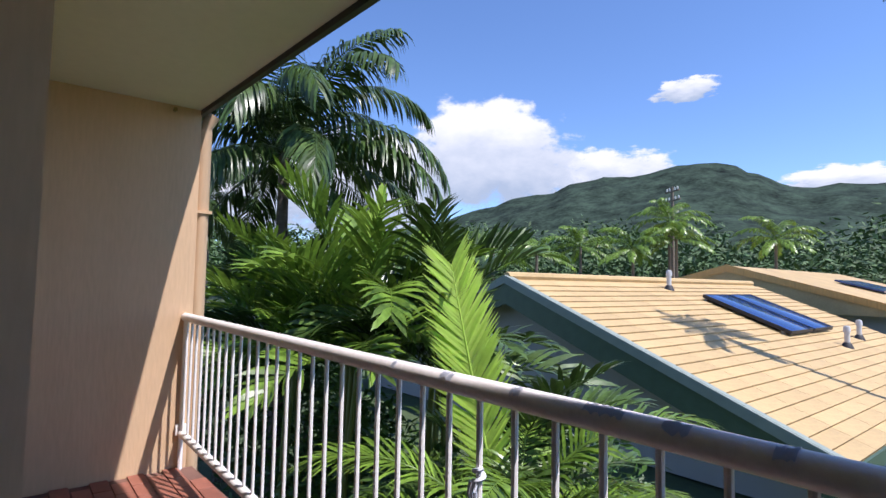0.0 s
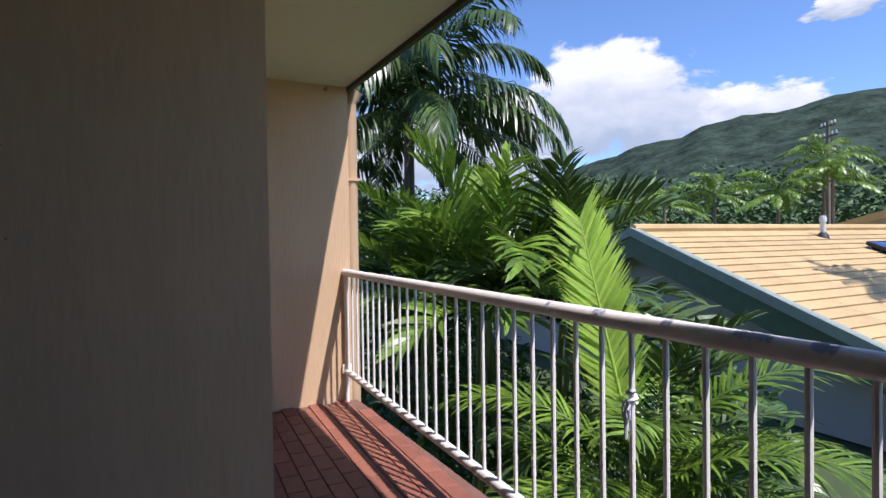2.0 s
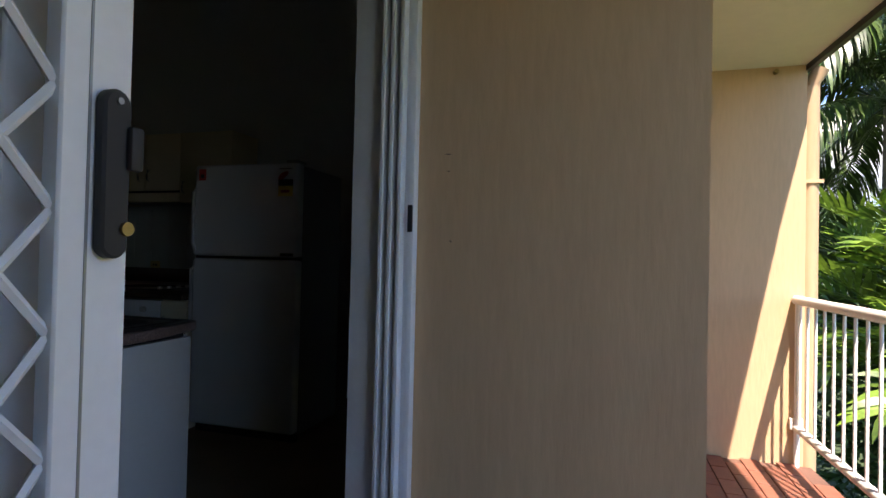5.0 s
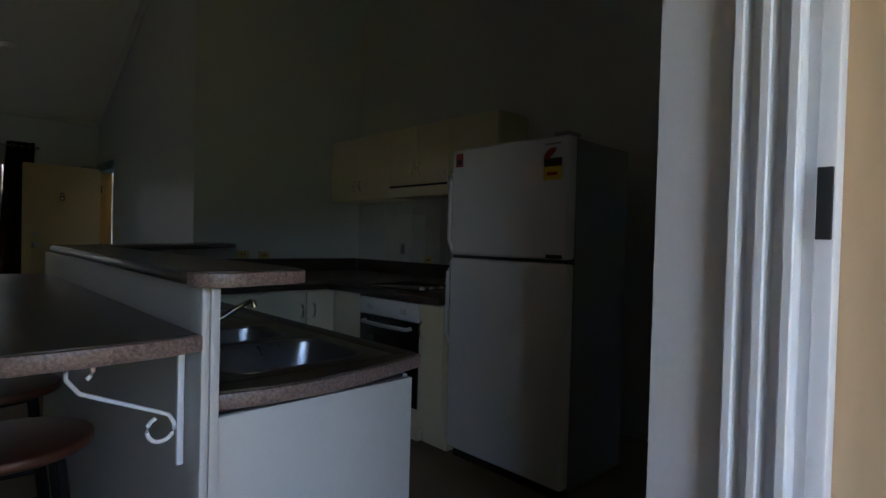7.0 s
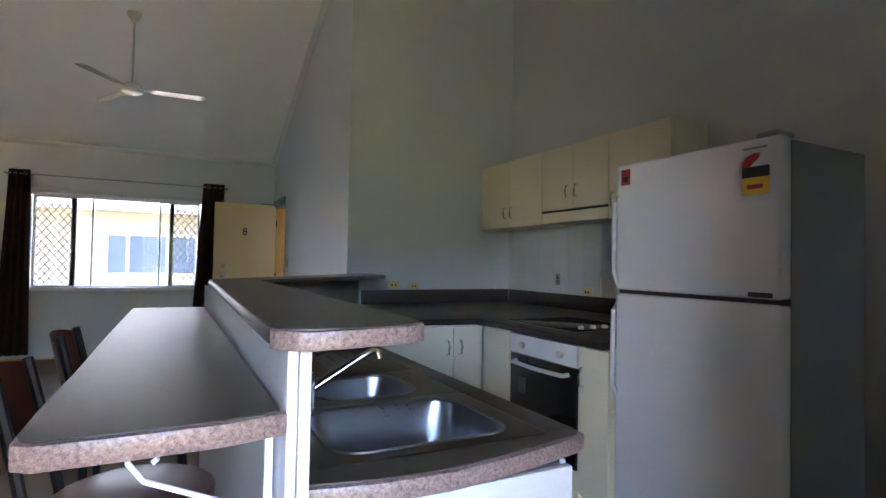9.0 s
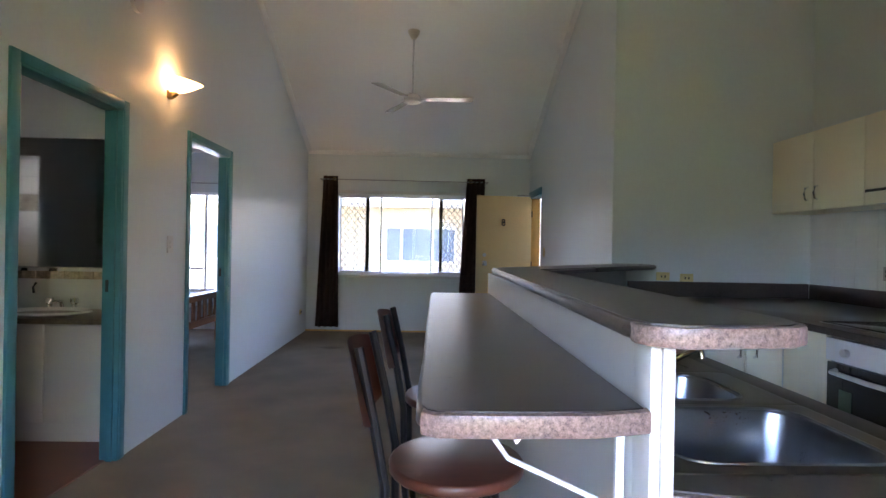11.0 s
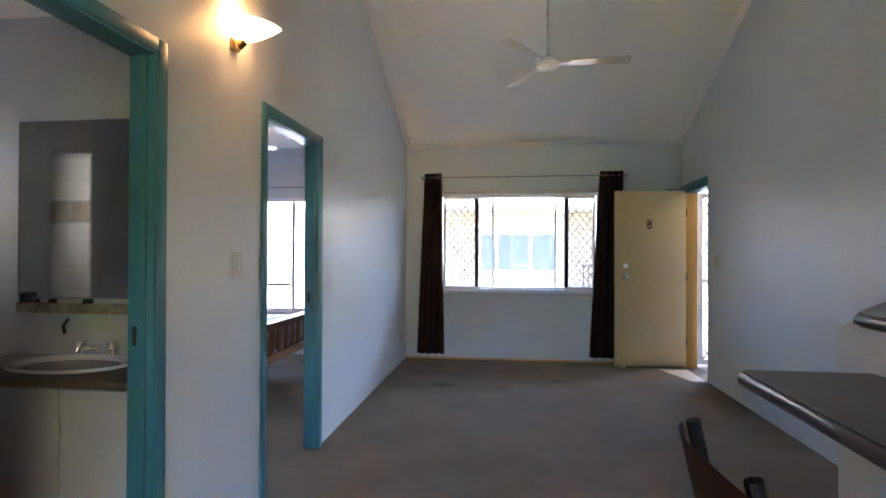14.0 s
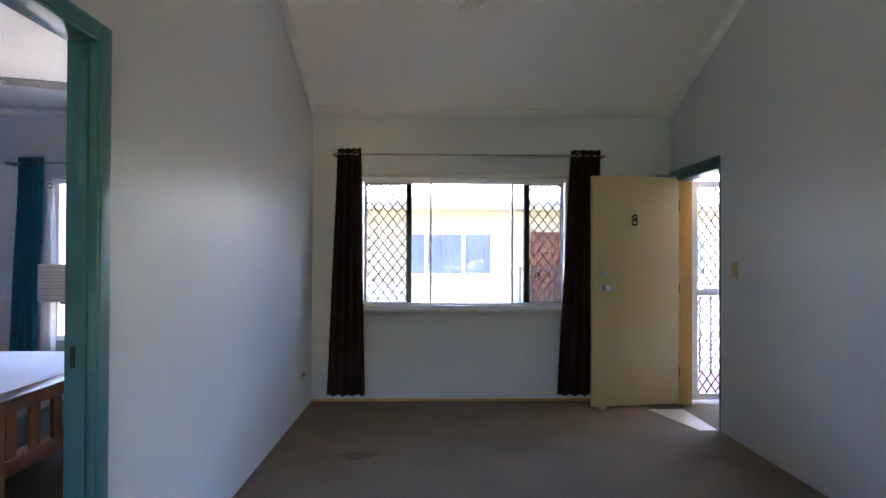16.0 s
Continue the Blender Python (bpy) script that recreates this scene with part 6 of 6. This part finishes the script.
# forested hills
def hill(name, pts, dist, depth, seed, label):
    """A long ridge: pts are (azimuth in degrees, height in metres) of its skyline at a distance."""
    bm = bmesh.new()
    cols = []
    n = 150
    az0, az1 = pts[0][0], pts[-1][0]
    for i in range(n + 1):
        az = az0 + (az1 - az0) * i / n
        for (a, ha), (b, hb) in zip(pts, pts[1:]):
            if a <= az <= b:
                f = (az - a) / (b - a)
                f = f * f * (3 - 2 * f)
                h = ha + (hb - ha) * f
                break
        col = []
        for j in range(26):
            f = j / 25
            r = dist - depth * (1 - f)
            p = Vector((0.7 - r * math.sin(radians(az)), -9 + r * math.cos(radians(az)), 0))
            g = f ** 1.35
            rough = noise.fractal(p * 0.006 + Vector((seed, 0, 0)), 1.0, 2.0, 5) * 75 * g * (1 - 0.92 * f)
            fuzz = noise.noise(p * 0.09) * 4 * g
            col.append(bm.verts.new((p.x, p.y, GZ - 6 + h * g + rough + fuzz)))
        cols.append(col)
    for a, b in zip(cols, cols[1:]):
        for j in range(25):
            bm.faces.new((a[j], b[j], b[j + 1], a[j + 1]))
    bmesh.ops.recalc_face_normals(bm, faces=bm.faces)
    if sum(f.normal.z for f in bm.faces) < 0:
        bmesh.ops.reverse_faces(bm, faces=bm.faces)
    return solid(name, bm, M_HILL, label, "hill", "structure")


hill("backdrop_hill", [(-215, 150), (-200, 200), (-188, 235), (-178, 250), (-168.5, 260), (-165.8, 272), (-163.8, 264), (-162.1, 271), (-159, 313), (-157.2, 340), (-154.7, 351), (-152.2, 346), (-150.1, 333), (-148.5, 325), (-146.3, 325), (-142.9, 312), (-139.6, 279), (-137, 270), (-133, 235), (-128, 190), (-120, 140), (-112, 110), (-100, 90), (-85, 60)], 1600, 1000, 3.3, "forested green mountain behind the town")


# fair-weather clouds: soft backdrop sheets beyond the hills
def cloud(name, az, el, dist, wide, tall, seed, rough_scale=2.2):
    c = Vector((-dist * math.sin(radians(az)), dist * math.cos(radians(az)), dist * math.tan(radians(el))))
    bm = bmesh.new()
    v = [bm.verts.new((a, 0, b)) for a, b in ((-1.2, -1.2), (1.2, -1.2), (1.2, 1.2), (-1.2, 1.2))]
    bm.faces.new(v)
    me = bpy.data.meshes.new(name)
    bm.to_mesh(me)
    bm.free()
    me.materials.append(cloud_mat("cloud", seed, rough_scale))
    ob = new(name, me)
    ob.matrix_world = Matrix.Translation(c) @ pose(0, 0, 0, 0, 0, az) @ Matrix.Diagonal((wide, 1, tall, 1))
    ob.visible_shadow = False
    return tagged(ob, "soft white cumulus cloud over the hills", "cloud", kind="structure")


cloud("backdrop_cloud", -133.5, 13.6, 3200, 640, 400, 1)
cloud("backdrop_cloud", -119, 10.5, 3300, 780, 420, 2)
cloud("backdrop_cloud", -146.0, 11.2, 3400, 520, 210, 3, 2.6)
cloud("backdrop_cloud", -153.6, 18.9, 3600, 260, 95, 4, 2.0)
cloud("backdrop_cloud", -166.0, 9.3, 3500, 360, 110, 5, 2.4)
cloud("backdrop_cloud", -107, 8.0, 3500, 520, 300, 6, 2.0)

# ---- building across the court, seen through the north windows ----
t = thing("opposite_building", 1.0, 9.5, GZ, "cream and white two-storey block of units across the court", "house")
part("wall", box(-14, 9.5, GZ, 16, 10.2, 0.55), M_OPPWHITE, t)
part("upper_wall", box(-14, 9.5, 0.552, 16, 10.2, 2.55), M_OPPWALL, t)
part("roof", prism([(8.6, 2.56), (8.6, 2.78), (16, 5.0), (16, 2.56)], -15, 17, axis="x"), M_OPPROOF, t)
part("eave_gutter", box(-15, 8.45, 2.62, 17, 8.6, 2.78, 0.01), M_OPPROOF, t)
def opp_window(x0, x1, z0, z1, split):
    w = part("window", frame_bars(x0, z0, x1, z1, 9.42, 9.5, 0.07), M_WHITE, t)
    part("pane", box(x0 + 0.07, 9.46, z0 + 0.07, x1 - 0.07, 9.49, z1 - 0.07), M_OPPGLASS, w)
    for s in split:
        part("mullion", box(s - 0.04, 9.42, z0 + 0.07, s + 0.04, 9.46, z1 - 0.07), M_WHITE, w)
    return w


opp_window(0.4, 2.75, 0.75, 1.95, (0.95, 1.95))
opp_window(-3.6, -2.3, 0.75, 1.95, (-2.95,))
opp_window(-6.4, -4.6, 0.75, 1.95, (-5.5,))
opp_window(6.8, 8.6, 0.75, 1.95, (7.7,))
opp_window(-6.0, -4.4, -2.2, -0.9, (-5.2,))
opp_window(-1.8, -0.5, -2.2, -0.9, (-1.15,))
d = part("door", box(3.75, 9.44, 0.0, 4.6, 9.5, 1.95), M_WOOD, t, "brown door")
for k in range(14):
    part("baluster", box(3.4 + k * 0.14, 9.0, 0.05, 3.43 + k * 0.14, 9.03, 0.95), M_DARK, t)
part("balcony_rail", box(3.35, 8.98, 0.95, 5.35, 9.05, 1.0), M_DARK, t)
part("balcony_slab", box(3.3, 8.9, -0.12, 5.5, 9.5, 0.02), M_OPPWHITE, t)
t2 = thing("outdoor_air_conditioner", -4.0, 9.3, 1.0, "white window air conditioner on the opposite wall", "air conditioner")
part("casing", box(-4.45, 9.1, 0.55, -3.75, 9.5, 1.0, 0.02), M_WHITE, t2)
part("grille_face", box(-4.40, 9.09, 0.6, -3.95, 9.1, 0.95), M_GREY, t2)
# Unseen slab added so daylight bounces through the window onto the ceiling.
solid("pavement", box(-16, 0.2, GZ - 0.1, 18, 9.5, GZ + 0.02), M_BOUNCE, "unseen concrete slab added to bounce light up to the ceiling", "pavement", "structure")
# landing outside the front door
solid("entry_landing", box(3.44, -3.5, -0.2, 5.6, 1.3, -0.02), M_TILE_STUFF, "tiled entry landing outside the front door", "floor", "structure")
solid("ceiling_entry", box(3.44, -3.5, 2.45, 5.6, 1.2, 2.5), M_SOFFIT, "flat cream soffit over the entry landing", "ceiling", "structure")
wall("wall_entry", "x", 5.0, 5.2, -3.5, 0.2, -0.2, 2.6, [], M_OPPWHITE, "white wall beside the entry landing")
t = thing("landing_railing", 4.5, 1.25, -0.02, "dark steel railing along the entry landing", "railing")
part("rail", box(3.0, 1.23, 0.92, 5.6, 1.28, 0.96), M_DARK, t)
for k in range(20):
    part("baluster", box(3.05 + k * 0.13, 1.24, -0.02, 3.07 + k * 0.13, 1.26, 0.92), M_DARK, t)

# ---- balcony tiles, last ----
tw, tl, gap = 0.10, 0.20, 0.006
TILE = bpy.data.meshes.new("tile")
bm = box(gap / 2, gap / 2, 0, tl - gap / 2, tw - gap / 2, 0.012, 0.002, seg=1)
smooth(bm)
bm.to_mesh(TILE)
bm.free()
TILE.materials.append(M_TILE)
rest = None
count = 0
rest_v, rest_f = [], []
row = 0
y = -8.21 - tw
while y > -10.6:
    x = 4.685 - tl - (tl / 2 if row % 2 else 0)
    while x > -1.8:
        inside = y > edge_y(x) - 0.02 and not (x + tl > 2.475 and y + tw > -9.03)
        if inside:
            if x > 1.75 and count < 300:
                ob = new("tile", TILE)
                ob.parent = slab
                ob.location = (x, y, -0.032)
                count += 1
            else:
                b = len(rest_v)
                a0, a1, b0, b1 = x + gap / 2, x + tl - gap / 2, y + gap / 2, y + tw - gap / 2
                rest_v += [(a0, b0, -0.033), (a1, b0, -0.033), (a1, b1, -0.033), (a0, b1, -0.033), (a0, b0, -0.02), (a1, b0, -0.02), (a1, b1, -0.02), (a0, b1, -0.02)]
                rest_f += [(b + 4, b + 5, b + 6, b + 7), (b, b + 1, b + 5, b + 4), (b + 1, b + 2, b + 6, b + 5), (b + 2, b + 3, b + 7, b + 6), (b + 3, b, b + 4, b + 7)]
        x -= tl
    y -= tw
    row += 1
me = bpy.data.meshes.new("tiles_rest")
me.from_pydata(rest_v, [], rest_f)
me.materials.append(M_TILE_STUFF)
ob = new("tiles_rest", me)
ob.parent = slab
tagged(ob, kind="stuff")
